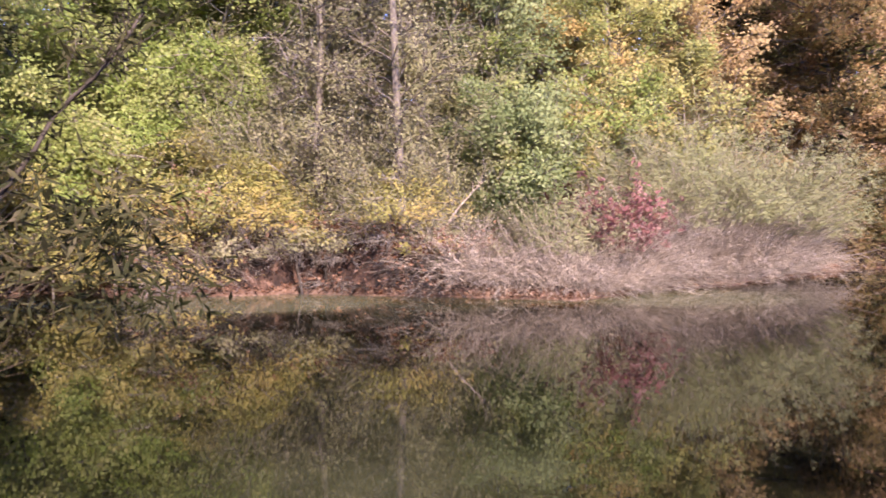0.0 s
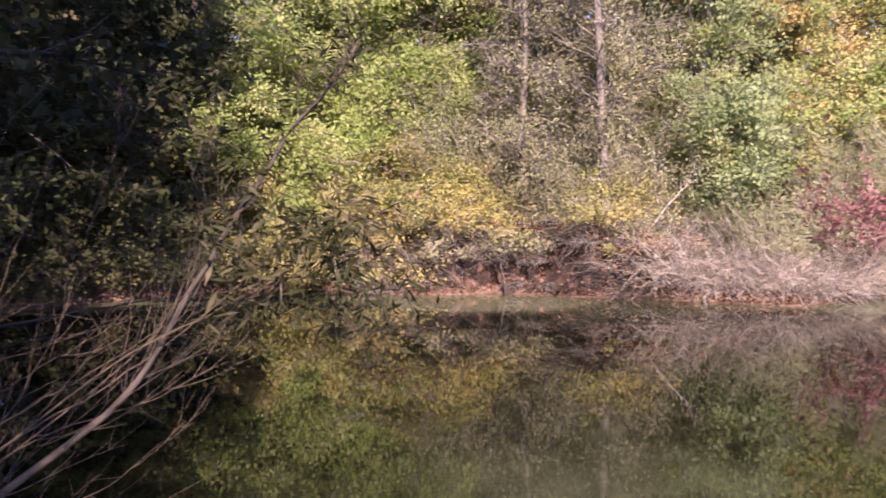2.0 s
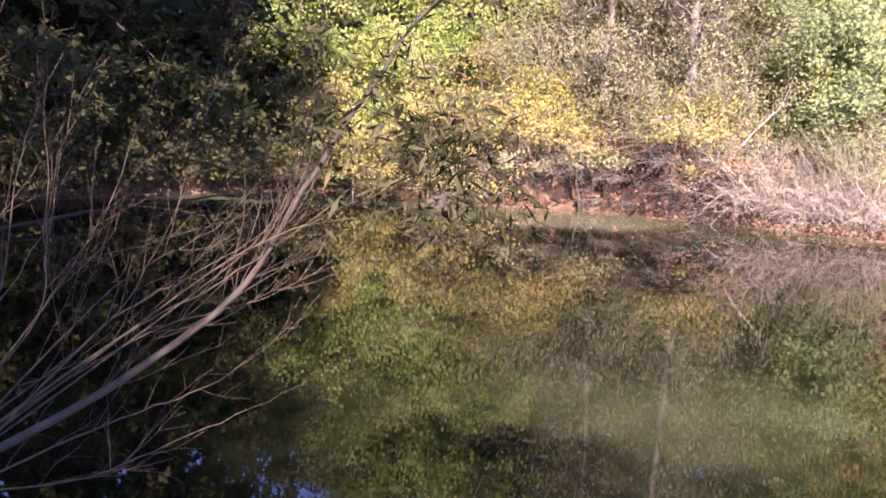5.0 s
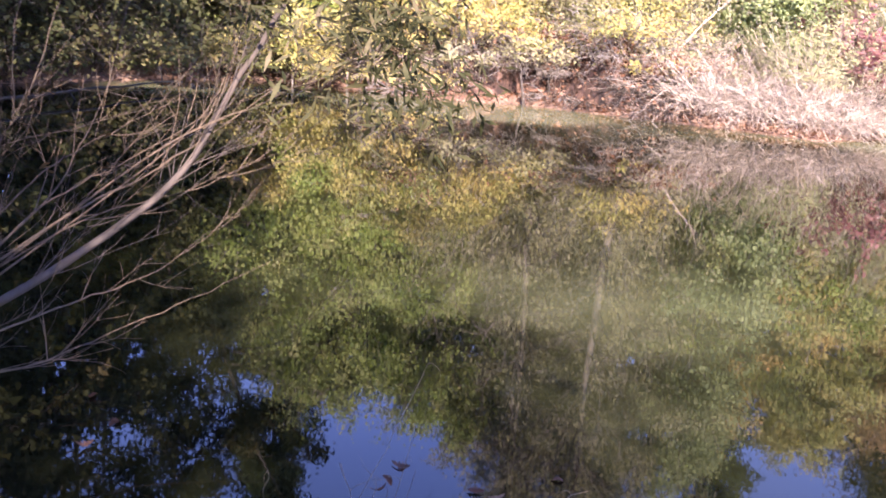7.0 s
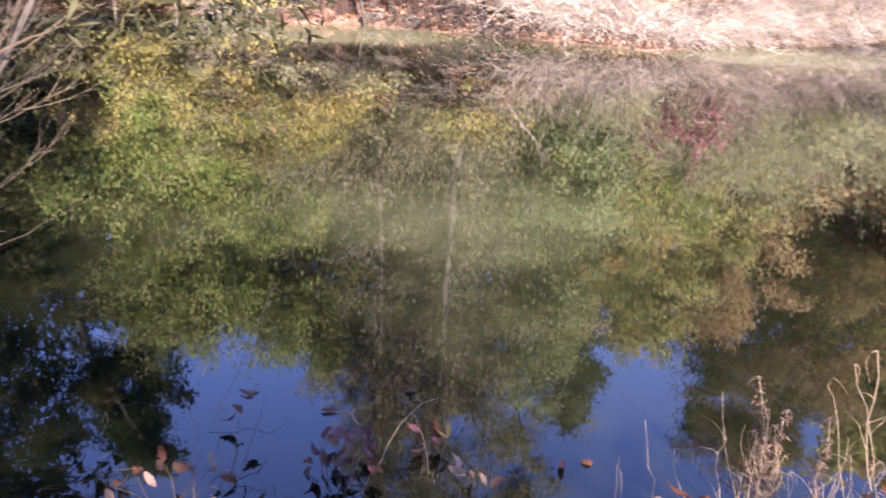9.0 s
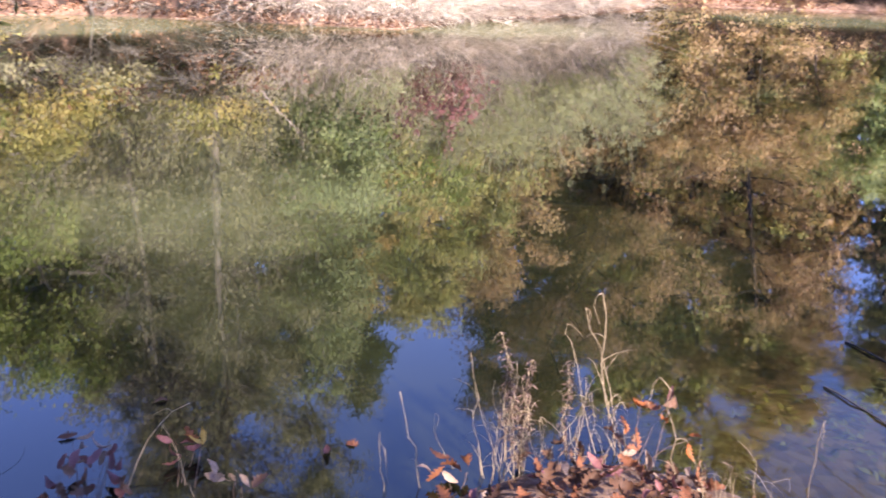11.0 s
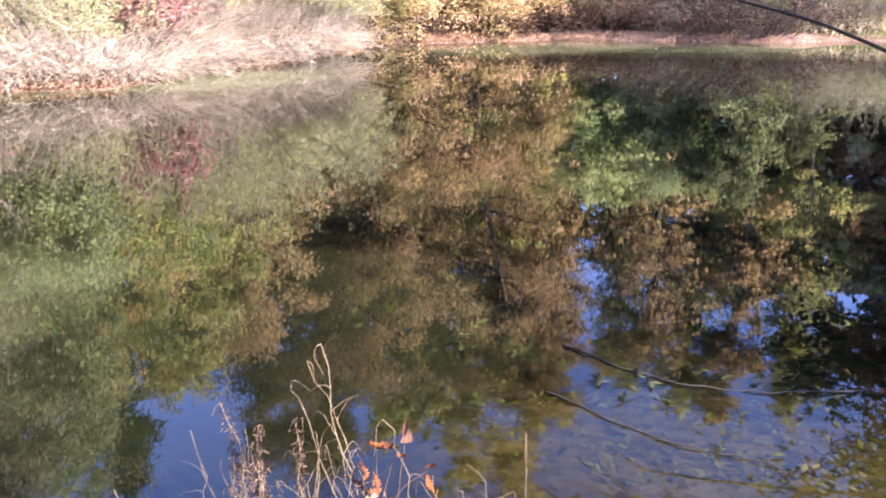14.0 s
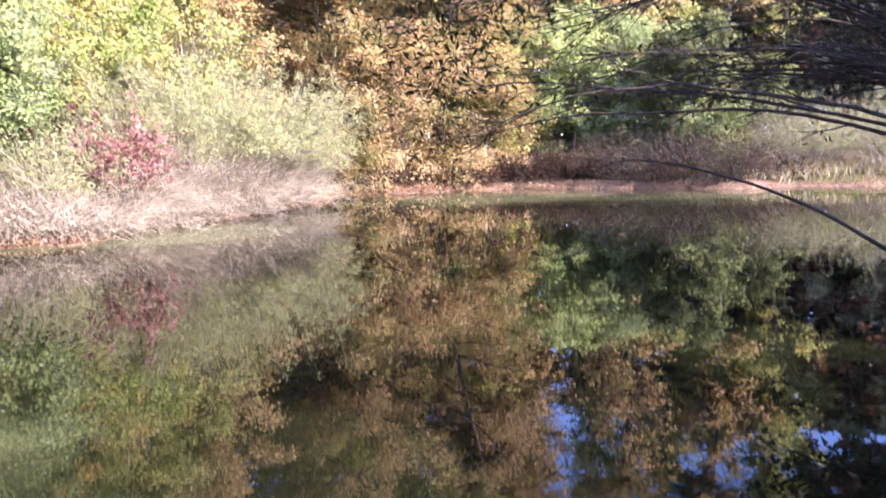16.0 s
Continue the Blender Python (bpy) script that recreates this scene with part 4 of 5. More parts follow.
for i in range(10):
    a = 20.5 - 19.5 * (i + rb.uniform(-0.3, 0.3)) / 9
    tree("hazel_bush", at_shore(a, rb.uniform(0.95, 1.3)), rb.uniform(0.8, 1.2), rb.uniform(0.9, 1.2), (L_YELLOW, L_BEIGE, L_GREEN, L_BEIGE)[i % 4], "low yellowing hazel hanging over the undercut bank", 330 + i, count=4200, leaf=(0.064, 0.046), first=0.35, limbs=18, twigs=6, twiglets=3, rise=0.12, trunk_r=0.025, flat=0.6, category="bush", group="yellow bushes", limb_droop=0.06)
for i in range(22):
    a = 20 - 20 * (i + rb.uniform(-0.3, 0.3)) / 21
    shrub("root_tangle", at_shore(a, rb.uniform(0.35, 0.8)), 0.5, rb.uniform(0.5, 1.0), 70, L_LITTER, "dark roots and hanging twigs on the undercut bank", 290 + i, bark=(DARK_BARK, GREY_BARK, GREY_BARK)[i % 3], count=60, leaf=(0.10, 0.06), arch=0.35, wobble=0.3, side=4, low=0.02, category="roots", group="root tangles", lean=(rb.uniform(-0.5, 0.5), -0.7))


# ---------------------------------------------------------------- fallen leaves on the banks
def fallen_leaves(name, label, seed, count, az, off, leaf, mat):
    rng = np.random.default_rng(seed)
    p = []
    for _ in range(count // 400):
        a = rng.uniform(*az)
        b = at_shore(a, 0.0)
        q = np.array(b.xy) + unit(np.array(b.xy)) * (rng.gamma(1.6, off / 1.6, 400)[:, None] - 0.1) + rng.normal(0, 0.5, (400, 2)) * (1, 0.3)
        p.append(q)
    p = np.concatenate(p)
    z = ground_height(p[:, 0], p[:, 1])
    k = z > 0.015
    p = np.column_stack([p[k], z[k] + rng.uniform(0.005, 0.04, k.sum())])
    v, f = leaves(rng, p, leaf[0], leaf[1], 0.8)
    return tagged(new(name, mesh_from(name, v, f, mat)), label, "fallen leaves", kind="stuff")


fallen_leaves("fallen_leaves", "dry rust and buff leaves strewn along the far shore", 301, 26000, (-36, 34), 1.2, (0.09, 0.06), L_LITTER)
fallen_leaves("fallen_leaves", "pale salmon leaves washed up along the narrow beach", 302, 22000, (-44, -19), 0.40, (0.055, 0.04), L_BUFF)
fallen_leaves("fallen_leaves", "pale salmon leaves washed up below the brush", 303, 18000, (-20, 4), 0.4, (0.055, 0.04), L_BUFF)


# ---------------------------------------------------------------- near bank: leaning willows
def swing(rng, a, b, sag, steps=14, wobble=0.02):
    """A branch from a to b that bows by sag on the way."""
    t = np.linspace(0, 1, steps)[:, None]
    line = np.asarray(a) * (1 - t) + np.asarray(b) * t + np.array([0, 0, 1.0]) * (4 * t * (1 - t) * sag)
    return (line + np.cumsum(rng.normal(0, wobble, (steps, 3)), 0) * np.sin(np.pi * t * 0.5))[None]


def willow_branch(rng, parent, bark, a, b, sag, r, shoots, shoot_len, up=0.2, wobble=0.015, label=""):
    """One branch with its side shoots, as one part; returns where leaves may sit."""
    line = swing(rng, a, b, sag, 16, wobble)
    pieces = [tubes(line, r, r * 0.22, 7)]
    ends = []
    if shoots:
        pos = rng.integers(3, 15, shoots)
        d = unit(line[0][np.minimum(pos + 1, 15)] - line[0][pos - 1])
        side = strands(rng, line[0][pos], d + rng.normal(0, 0.28, (shoots, 3)) + (0, 0, up), shoot_len * rng.uniform(0.4, 1.2, shoots), 7, (0, 0, 0.01), 0.07)
        pieces.append(tubes(side, r * 0.36, r * 0.10, 5))
        sub = np.repeat(np.arange(shoots), 2)
        q = rng.integers(2, 6, len(sub))
        fine = strands(rng, side[sub, q], unit(side[sub, q] - side[sub, q - 1]) + rng.normal(0, 0.35, (len(sub), 3)), shoot_len * 0.4 * rng.uniform(0.4, 1.2, len(sub)), 5, (0, 0, 0), 0.1)
        pieces.append(tubes(fine, r * 0.17, r * 0.07, 4))
        ends = [side[:, 2:].reshape(-1, 3), fine.reshape(-1, 3)]
    v, f = join(pieces)
    part("branch", mesh_from("branch", v, f, bark, True), parent, label)
    return np.concatenate(ends) if ends else line[0][6:]


def seen_from(az, el, dist, eye=(-0.2, -0.04, 1.68)):
    """A place by bearing, height angle and distance from where one stands."""
    return np.array(Vector(eye) + polar(az, dist, dist * math.tan(radians(el))))


rng = np.random.default_rng(900)
base = np.array((-2.85, 1.88, 0.02))
willow = thing("leaning_willow", (0, 0, 0), "leaning willow with bare grey-brown shoots over the water", "willow")
stump = strands(rng, [base + (-0.25, -0.1, -0.25)], [(0.35, 0.15, 1)], 0.55, 5, wobble=0.08)
v, f = tubes(stump, 0.11, 0.07, 10)
part("trunk", mesh_from("trunk", v, f, WILLOW_BARK, True), willow)
start = stump[0][-1]


def bough(rng, parent, bark, points, r, shoots, shoot_len, up=0.3, wobble=0.008, label="", tip=0.16):
    """A bowed limb through a few places, with forking shoots, as one part; returns the places along its shoots."""
    ctl = np.array(points)
    k = len(ctl)
    line = np.stack([np.interp(np.linspace(0, k - 1, 30), np.arange(k), ctl[:, c]) for c in range(3)], -1)
    for _ in range(6):
        line[1:-1] = (line[:-2] + line[1:-1] * 2 + line[2:]) / 4
    line = (line + np.cumsum(rng.normal(0, wobble, line.shape), 0) * np.linspace(0, 1, 30)[:, None])[None]
    pieces = [tubes(line, r, r * tip, 8)]
    pos = rng.integers(6, 29, shoots)
    d = unit(line[0][np.minimum(pos + 1, 29)] - line[0][pos - 1])
    side = strands(rng, line[0][pos], d + rng.normal(0, 0.40, (shoots, 3)) + (0, 0, up), shoot_len * rng.uniform(0.35, 1.2, shoots), 8, (0, 0, 0.03), 0.10)
    thick = 0.0015 + 0.0012 * rng.random(shoots)
    pieces.append(tubes(side, thick, thick * 0.35, 5))
    sub = np.repeat(np.arange(shoots), 4)
    q = rng.integers(2, 7, len(sub))
    fine = strands(rng, side[sub, q], unit(side[sub, q] - side[sub, q - 1]) + rng.normal(0, 0.42, (len(sub), 3)) + (0, 0, up * 0.5), shoot_len * 0.4 * rng.uniform(0.3, 1.2, len(sub)), 6, (0, 0, 0.02), 0.1)
    pieces.append(tubes(fine, 0.0012, 0.0006, 4))
    v, f = join(pieces)
    part("branch", mesh_from("branch", v, f, bark, True), parent, label)
    return np.concatenate([side[:, 3:].reshape(-1, 3), fine.reshape(-1, 3), line[0][18:]])


# the great limb that rises over the water, then the lower and the fanned-out limbs; bearing, height angle, distance
limb = [start, seen_from(46.2, -20.0, 3.3), seen_from(38.7, -16.3, 3.4), seen_from(33.0, -11.2, 3.6), seen_from(30.3, -7.4, 3.7), seen_from(25.6, 0.1, 3.8), seen_from(21.0, 7.0, 3.9), seen_from(16.0, 12.4, 4.0)]
# dark bark on this limb stands for the shade along it
tips = [bough(rng, willow, DARK_BARK, limb, 0.020, 30, 0.7, wobble=0.013, label="thick limb with shade in its dark bark, curving up over the water", tip=0.38)]
for a, b, c, r, n, ln in [((42.9, -19.9, 3.3), (35.4, -18.0, 3.5), (28.6, -13.7, 3.7), 0.0095, 9, 0.45), ((44.3, -23.4, 3.2), (37.8, -21.1, 3.4), (27.7, -16.8, 3.7), 0.0085, 8, 0.4), ((42.4, -14.0, 3.4), (37.6, -11.2, 3.6), (28.9, -5.6, 3.8), 0.0095, 8, 0.5),
                          ((42.7, -12.5, 3.5), (38.2, -9.1, 3.6), (32.0, -4.8, 3.8), 0.0085, 7, 0.5), ((40.9, -14.4, 3.4), (34.3, -10.9, 3.6), (21.7, -0.1, 3.9), 0.012, 9, 0.5), ((44.7, -11.3, 3.4), (41.5, -4.9, 3.6), (37.0, 6.0, 3.9), 0.008, 9, 0.6),
                          ((45.6, -12.8, 3.2), (45.5, -5.6, 3.3), (45.2, 7.5, 3.5), 0.0075, 6, 0.5), ((40.5, -12.9, 3.6), (37.0, -6.5, 3.8), (33.0, 5.0, 4.1), 0.008, 11, 0.6), ((33.5, -9.4, 3.6), (26.0, -6.5, 3.55), (17.5, -3.5, 3.5), 0.009, 14, 0.45),
                          ((48.0, -12.0, 3.4), (47.0, -3.0, 3.6), (42.0, 9.0, 3.9), 0.008, 9, 0.6), ((39.0, -14.0, 3.5), (32.0, -12.5, 3.7), (26.5, -9.5, 3.9), 0.007, 9, 0.4), ((31.5, -8.6, 3.9), (28.5, -1.5, 4.1), (27.5, 9.0, 4.4), 0.008, 10, 0.5),
                          ((50.0, -10.0, 3.4), (44.0, -1.0, 3.8), (38.0, 12.0, 4.2), 0.007, 9, 0.6)]:
    tips.append(bough(rng, willow, WILLOW_BARK, [start + rng.normal(0, 0.05, 3), seen_from(*a), seen_from(*b), seen_from(*c)], r * 0.62, n, ln))
buds = np.concatenate([tips[i] for i in (3, 4, 6, 7, 8, 10, 13)])
v, f = leaves(rng, buds[rng.integers(0, len(buds), 420)] + rng.normal(0, 0.012, (420, 3)), 0.034, 0.011, 0.3, 0.4)
tagged(part("foliage", mesh_from("foliage", v, f, L_UMBER_SHADE), willow, "last small yellow-brown leaves on the bare shoots"), kind="stuff")
for at, spread, n, lab in [((20.5, -3.2, 3.4), (0.23, 0.23, 0.15), 430, "hanging clump of narrow dark willow leaves"), ((16.6, -5.6, 3.45), (0.14, 0.14, 0.085), 190, "drooping spray of narrow dark willow leaves")]:
    v, f = leaves(rng, seen_from(*at) + rng.normal(0, 1, (n, 3)) * spread, 0.095, 0.017, 0.3, 0.7)
    tagged(part("foliage", mesh_from("foliage", v, f, L_WILLOW), willow, lab), kind="stuff")
for i, n, lab in [(0, 520, "narrow green and brown willow leaves on the limb"), (5, 160, "narrow dull willow leaves"), (9, 200, "narrow dull willow leaves"), (12, 170, "narrow dull willow leaves")]:
    high = tips[i][tips[i][:, 2] > 1.55]
    at = high[rng.integers(0, len(high), n)] + rng.normal(0, 0.03, (n, 3))
    v, f = leaves(rng, at, 0.095, 0.016, 0.3, 0.5)
    tagged(part("foliage", mesh_from("foliage", v, f, L_WILLOW), willow, lab), kind="stuff")

for i, (az, d, top) in enumerate([(51, 2.9, 2.5), (59, 3.0, 2.2)]):
    e = thing("bare_shoot", polar(az, d, 0.0), "single upright bare willow shoot at the water's edge", "shoot", "upright shoots")
    line = strands(rng, [(0, 0, -0.2)], [(0.03, 0.02, 1)], top + 0.2, 12, wobble=0.07)
    v, f = tubes(line, 0.009, 0.004, 7)
    stem = part("stem", mesh_from("stem", v, f, WILLOW_BARK, True), e)
    for k in (4, 6, 8, 9):
        side = strands(rng, [line[0][k]], [(rng.normal(0, 0.4), rng.normal(0, 0.4), 0.9)], rng.uniform(0.25, 0.5), 6, wobble=0.08)
        v, f = tubes(side, 0.0035, 0.0012, 5)
        part("twig", mesh_from("twig", v, f, WILLOW_BARK, True), e)

# the willow beyond the near shore that arches over the pond
rng = np.random.default_rng(901)
RIGHT = (0.11, -0.03, 1.71)
root = Vector((8.2, 1.9, gz(8.2, 1.9)))
arching = thing("arching_willow", Vector(RIGHT) * 0.4, "dark bare willow arching low over the water", "willow")
arching.scale = (0.6, 0.6, 0.6)
stump = swing(rng, np.array(root) + (0.3, -0.5, -2.0), np.array(root) + (-0.47, 0.34, 1.05), 0.1, 8, 0.02)
v, f = tubes(stump, 0.24, 0.15, 12)
part("trunk", mesh_from("trunk", v, f, DARK_BARK, True), arching)
start = stump[0][-1]
tips = []
for i in range(22):
    az = rng.uniform(-52, -34)
    el = rng.uniform(0.8, 4.2) if i < 15 else rng.uniform(5, 13)
    tips.append(willow_branch(rng, arching, ARCHING_BARK, start + rng.normal(0, 0.10, 3) + (0, 0, rng.uniform(-0.3, 0.5)), seen_from(az, el, rng.uniform(8.0, 9.6), RIGHT), rng.uniform(0.40, 0.85), rng.uniform(0.010, 0.026), 9, 0.8, 0.0, 0.035))
for i in range(10):
    tips.append(willow_branch(rng, arching, ARCHING_BARK, start + rng.normal(0, 0.15, 3), seen_from(rng.uniform(-64, -52), rng.uniform(4, 14), rng.uniform(7, 9), RIGHT), rng.uniform(0.1, 0.4), rng.uniform(0.012, 0.022), 12, 1.1, 0.25, 0.035))
line = np.array([(8.1, 1.8, -1.6), (7.7, 2.4, -0.1), (7.0, 3.62, 0.74), (6.99, 4.23, 1.03), (6.84, 4.81, 1.25), (6.56, 5.49, 1.44), (6.33, 5.92, 1.49), (6.17, 6.2, 1.41)])
fine = np.stack([np.interp(np.linspace(0, 7, 29), np.arange(8), line[:, i]) for i in range(3)], -1)[None]
fine[0][1:-1] = (fine[0][:-2] + fine[0][1:-1] * 2 + fine[0][2:]) / 4
tw = strands(rng, fine[0][[20, 22, 24, 26, 17]], np.array([(-0.1, 0.2, 0.6), (-0.5, 0.3, 0.25), (-0.5, 0.2, -0.2), (-0.5, 0.3, 0.3), (0.1, 0.2, 0.5)]), [0.45, 0.4, 0.3, 0.3, 0.25], 6, wobble=0.12)
v, f = join([tubes(fine, 0.025, 0.007, 8), tubes(tw, 0.007, 0.003, 5)])
part("branch", mesh_from("branch", v, f, ARCHING_BARK, True), arching, "low bowed dark branch reaching over the water")
for i in range(9):
    tips.append(willow_branch(rng, arching, ARCHING_BARK, start + rng.normal(0, 0.12, 3) + (0, 0, rng.uniform(0.1, 0.7)), seen_from(rng.uniform(-35, -30.5), rng.uniform(3.5, 12), rng.uniform(8.4, 9.8), RIGHT), rng.uniform(0.7, 1.3), rng.uniform(0.010, 0.018), 8, 0.8, -0.05, 0.03))
# dark leaf colour stands for the shade on these sprays
for az, el, n in [(-33.0, 9.0, 300), (-36.0, 7.5, 260), (-34.5, 5.0, 240), (-38.5, 10.5, 260), (-31.0, 7.0, 160)]:
    v, f = leaves(rng, seen_from(az, el, 8.8, RIGHT) + rng.normal(0, 1, (n, 3)) * (0.5, 0.5, 0.3), 0.12, 0.030, 0.3, 0.5)
    tagged(part("foliage", mesh_from("foliage", v, f, L_DARK), arching, "loose spray of narrow leaves with shade in their dark colour"), kind="stuff")
allt = np.concatenate(tips)
pick = allt[rng.integers(0, len(allt), 2400)] + rng.normal(0, 0.06, (2400, 3))
v, f = leaves(rng, pick, 0.08, 0.024, 0.3, 0.5)
tagged(part("foliage", mesh_from("foliage", v, f, L_DARK), arching, "scattered small dull leaves"), kind="stuff")
for i, (a, d, h, r) in enumerate([(-58.0, 41, 12.0, 2.8), (-61.5, 42, 17.0, 3.8), (-65.5, 41, 18.0, 4.2), (-70, 39, 17.0, 4.2)]):
    tree("beech_tree", on_ground(a, d), h, r, L_RUST, "dark red-brown beech at the far end of the pond", 905 + i, bark=DARK_BARK, count=28000, leaf=(0.25, 0.165), first=0.2, limbs=46, twigs=6, twiglets=3, trunk_r=0.16, rise=0.15, flat=0.7, jitter=0.09, group="far end beeches")
tree("alder_tree", (12.4, 4.2, gz(12.4, 4.2)), 6.8, 2.8, L_DARK, "dark alder leaning out from the near bank", 915, bark=DARK_BARK, count=15000, leaf=(0.13, 0.075), first=0.40, limbs=40, trunk_r=0.12, rise=0.2, lean=(-0.08, 0.12), group="near bank trees")

# ---------------------------------------------------------------- fallen wood on the far bank
rng = np.random.default_rng(910)


def log(name, a, b, r0, r1, mat, label, shoots=0):
    e = thing(name, (0, 0, 0), label, "fallen wood", "fallen wood")
    line = swing(rng, a, b, 0.03, 12, 0.02)
    v, f = tubes(line, r0, r1, 8)
    stem = part("stem", mesh_from("stem", v, f, mat, True), e)
    for _ in range(shoots):
        k = rng.integers(3, 11)
        side = strands(rng, [line[0][k]], [unit(line[0][k] - line[0][k - 1]) + rng.normal(0, 0.5, 3)], rng.uniform(0.3, 0.9), 6, wobble=0.12)
        v, f = tubes(side, r1 * 0.9, r1 * 0.3, 5)
        part("branch", mesh_from("branch", v, f, mat, True), stem)


log("fallen_log", polar(52, 11.5, 0.05), polar(33, 17.2, 0.10), 0.032, 0.016, SOAKED, "long dark log lying along the shaded shore", 3)
log("fallen_branch", polar(1.6, 16.8, 0.7), polar(-2.8, 17.1, 2.3), 0.030, 0.012, PALE_TWIG, "pale broken branch leaning up out of the brush", 6)
log("fallen_branch", polar(-1.5, 16.6, 0.1), polar(2.2, 18.2, 1.3), 0.03, 0.01, PALE_TWIG, "pale broken branch leaning up out of the brush", 6)
log("driftwood", polar(9.8, 17.05, -0.1), polar(10.3, 17.3, 0.95), 0.035, 0.02, DARK_BARK, "short dark stem leaning out of the water's edge", 1)
log("driftwood", polar(8.1, 17.4, 0.0), polar(8.6, 18.3, 1.9), 0.035, 0.018, DARK_BARK, "short dark stem standing at the water's edge", 2)

for i in range(16):
    a = -1.5 - 1.0 * i + rb.uniform(-0.4, 0.4)
    foot = at_shore(a, rb.uniform(0.3, 0.8))
    way = Vector((rb.uniform(-1.0, 1.0), rb.uniform(-0.5, 0.1), rb.uniform(0.35, 0.9)))
    log("dead_branch", foot - way * 0.1, foot + way * rb.uniform(0.9, 1.4), rb.uniform(0.016, 0.026), 0.008, PALE_TWIG, "forked dead branch bleached pale among the brush", 5)

# ---------------------------------------------------------------- near shore: dry grass, sprigs and leaves
BLADE = bark_material("dry_grass", (0.10, 0.068, 0.038), (0.30, 0.225, 0.14), 40)
NEAR_LEAVES = {
    "rust": near_leaf_material("rust_leaf", (0.08, 0.030, 0.016), (0.20, 0.075, 0.036)),
    "orange": near_leaf_material("orange_leaf", (0.18, 0.05, 0.014), (0.36, 0.12, 0.035)),
    "yellow": near_leaf_material("yellow_leaf", (0.26, 0.15, 0.03), (0.40, 0.25, 0.06)),
    "plum": near_leaf_material("plum_leaf", (0.095, 0.036, 0.038), (0.24, 0.10, 0.095)),
    "buff": near_leaf_material("buff_leaf", (0.17, 0.105, 0.075), (0.36, 0.25, 0.185)),
    # brown again, with the shade on the ground pile put into its colour
    "shaded_brown": near_leaf_material("shaded_brown_leaf", (0.03, 0.016, 0.010), (0.095, 0.045, 0.026)),
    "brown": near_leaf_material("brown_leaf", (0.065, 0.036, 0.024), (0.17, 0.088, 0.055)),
}


SEED = bark_material("withered_seed", (0.035, 0.02, 0.014), (0.13, 0.078, 0.056), 40)


def leaf_mesh(kind, curl, seed):
    """A withered leaf with a folded midrib, a ragged or lobed edge, a curled tip and a short stalk, 1 long."""
    r = random.Random(seed)
    bm = bmesh.new()
    lobed = kind in ("orange", "rust", "brown", "shaded_brown")
    n = 11 if lobed else 9
    bend, twist = r.uniform(-0.35, 0.35), r.uniform(-0.5, 0.5)
    rows = []
    for i in range(n + 1):
        t = i / n
        w = (0.30 if lobed else 0.24) * math.sin(math.pi * min(1, t * 0.96 + 0.03)) ** 0.75 * (1 - 0.3 * t)
        z = curl * (t - 0.4) ** 2
        row = []
        for side in (1, 0, -1):
            reach = w * ((0.55 if i % 2 else 1.25) if lobed else r.uniform(0.82, 1.12)) * r.uniform(0.85, 1.1)
            x = t + (0.05 if lobed and i % 2 == 0 else 0.0) * abs(side)
            y = side * reach + bend * (t - 0.5) ** 2
            row.append(bm.verts.new((x, y, z + abs(side) * reach * (0.55 + twist * side * t) + r.uniform(-0.03, 0.03))))
        rows.append(row)
    for a, b in zip(rows, rows[1:]):
        bm.faces.new((a[0], a[1], b[1], b[0]))
        bm.faces.new((a[1], a[2], b[2], b[1]))
    s1, s2 = bm.verts.new((-0.30, 0.012, -0.05)), bm.verts.new((-0.30, -0.012, -0.05))
    bm.faces.new((s1, s2, rows[0][1]))
    me = bpy.data.meshes.new("leaf")
    bm.to_mesh(me)
    bm.free()
    for p in me.polygons:
        p.use_smooth = True
    me.materials.append(NEAR_LEAVES[kind])
    return me


LEAF_MESHES = {k: [leaf_mesh(k, c, 11 * i + j) for j, c in enumerate((0.3, 0.9, -0.6, 1.4))] for i, k in enumerate(NEAR_LEAVES)}
rl = random.Random(920)


def put_leaf(kind, at, size, parent=None, tilt=50, label=""):
    ob = new("leaf" if parent else "fallen_leaf", rl.choice(LEAF_MESHES[kind]))
    ob.matrix_world = Matrix.Translation(at) @ pose(0, 0, 0, rl.uniform(-tilt, tilt), rl.uniform(-tilt, tilt), rl.uniform(0, 360)) @ Matrix.Diagonal((size, size, size, 1))
    if parent:
        ob.parent = parent
    else:
        tagged(ob, label or f"{kind} fallen leaf lying on the near shore", "leaf", "fallen leaves")
    return ob


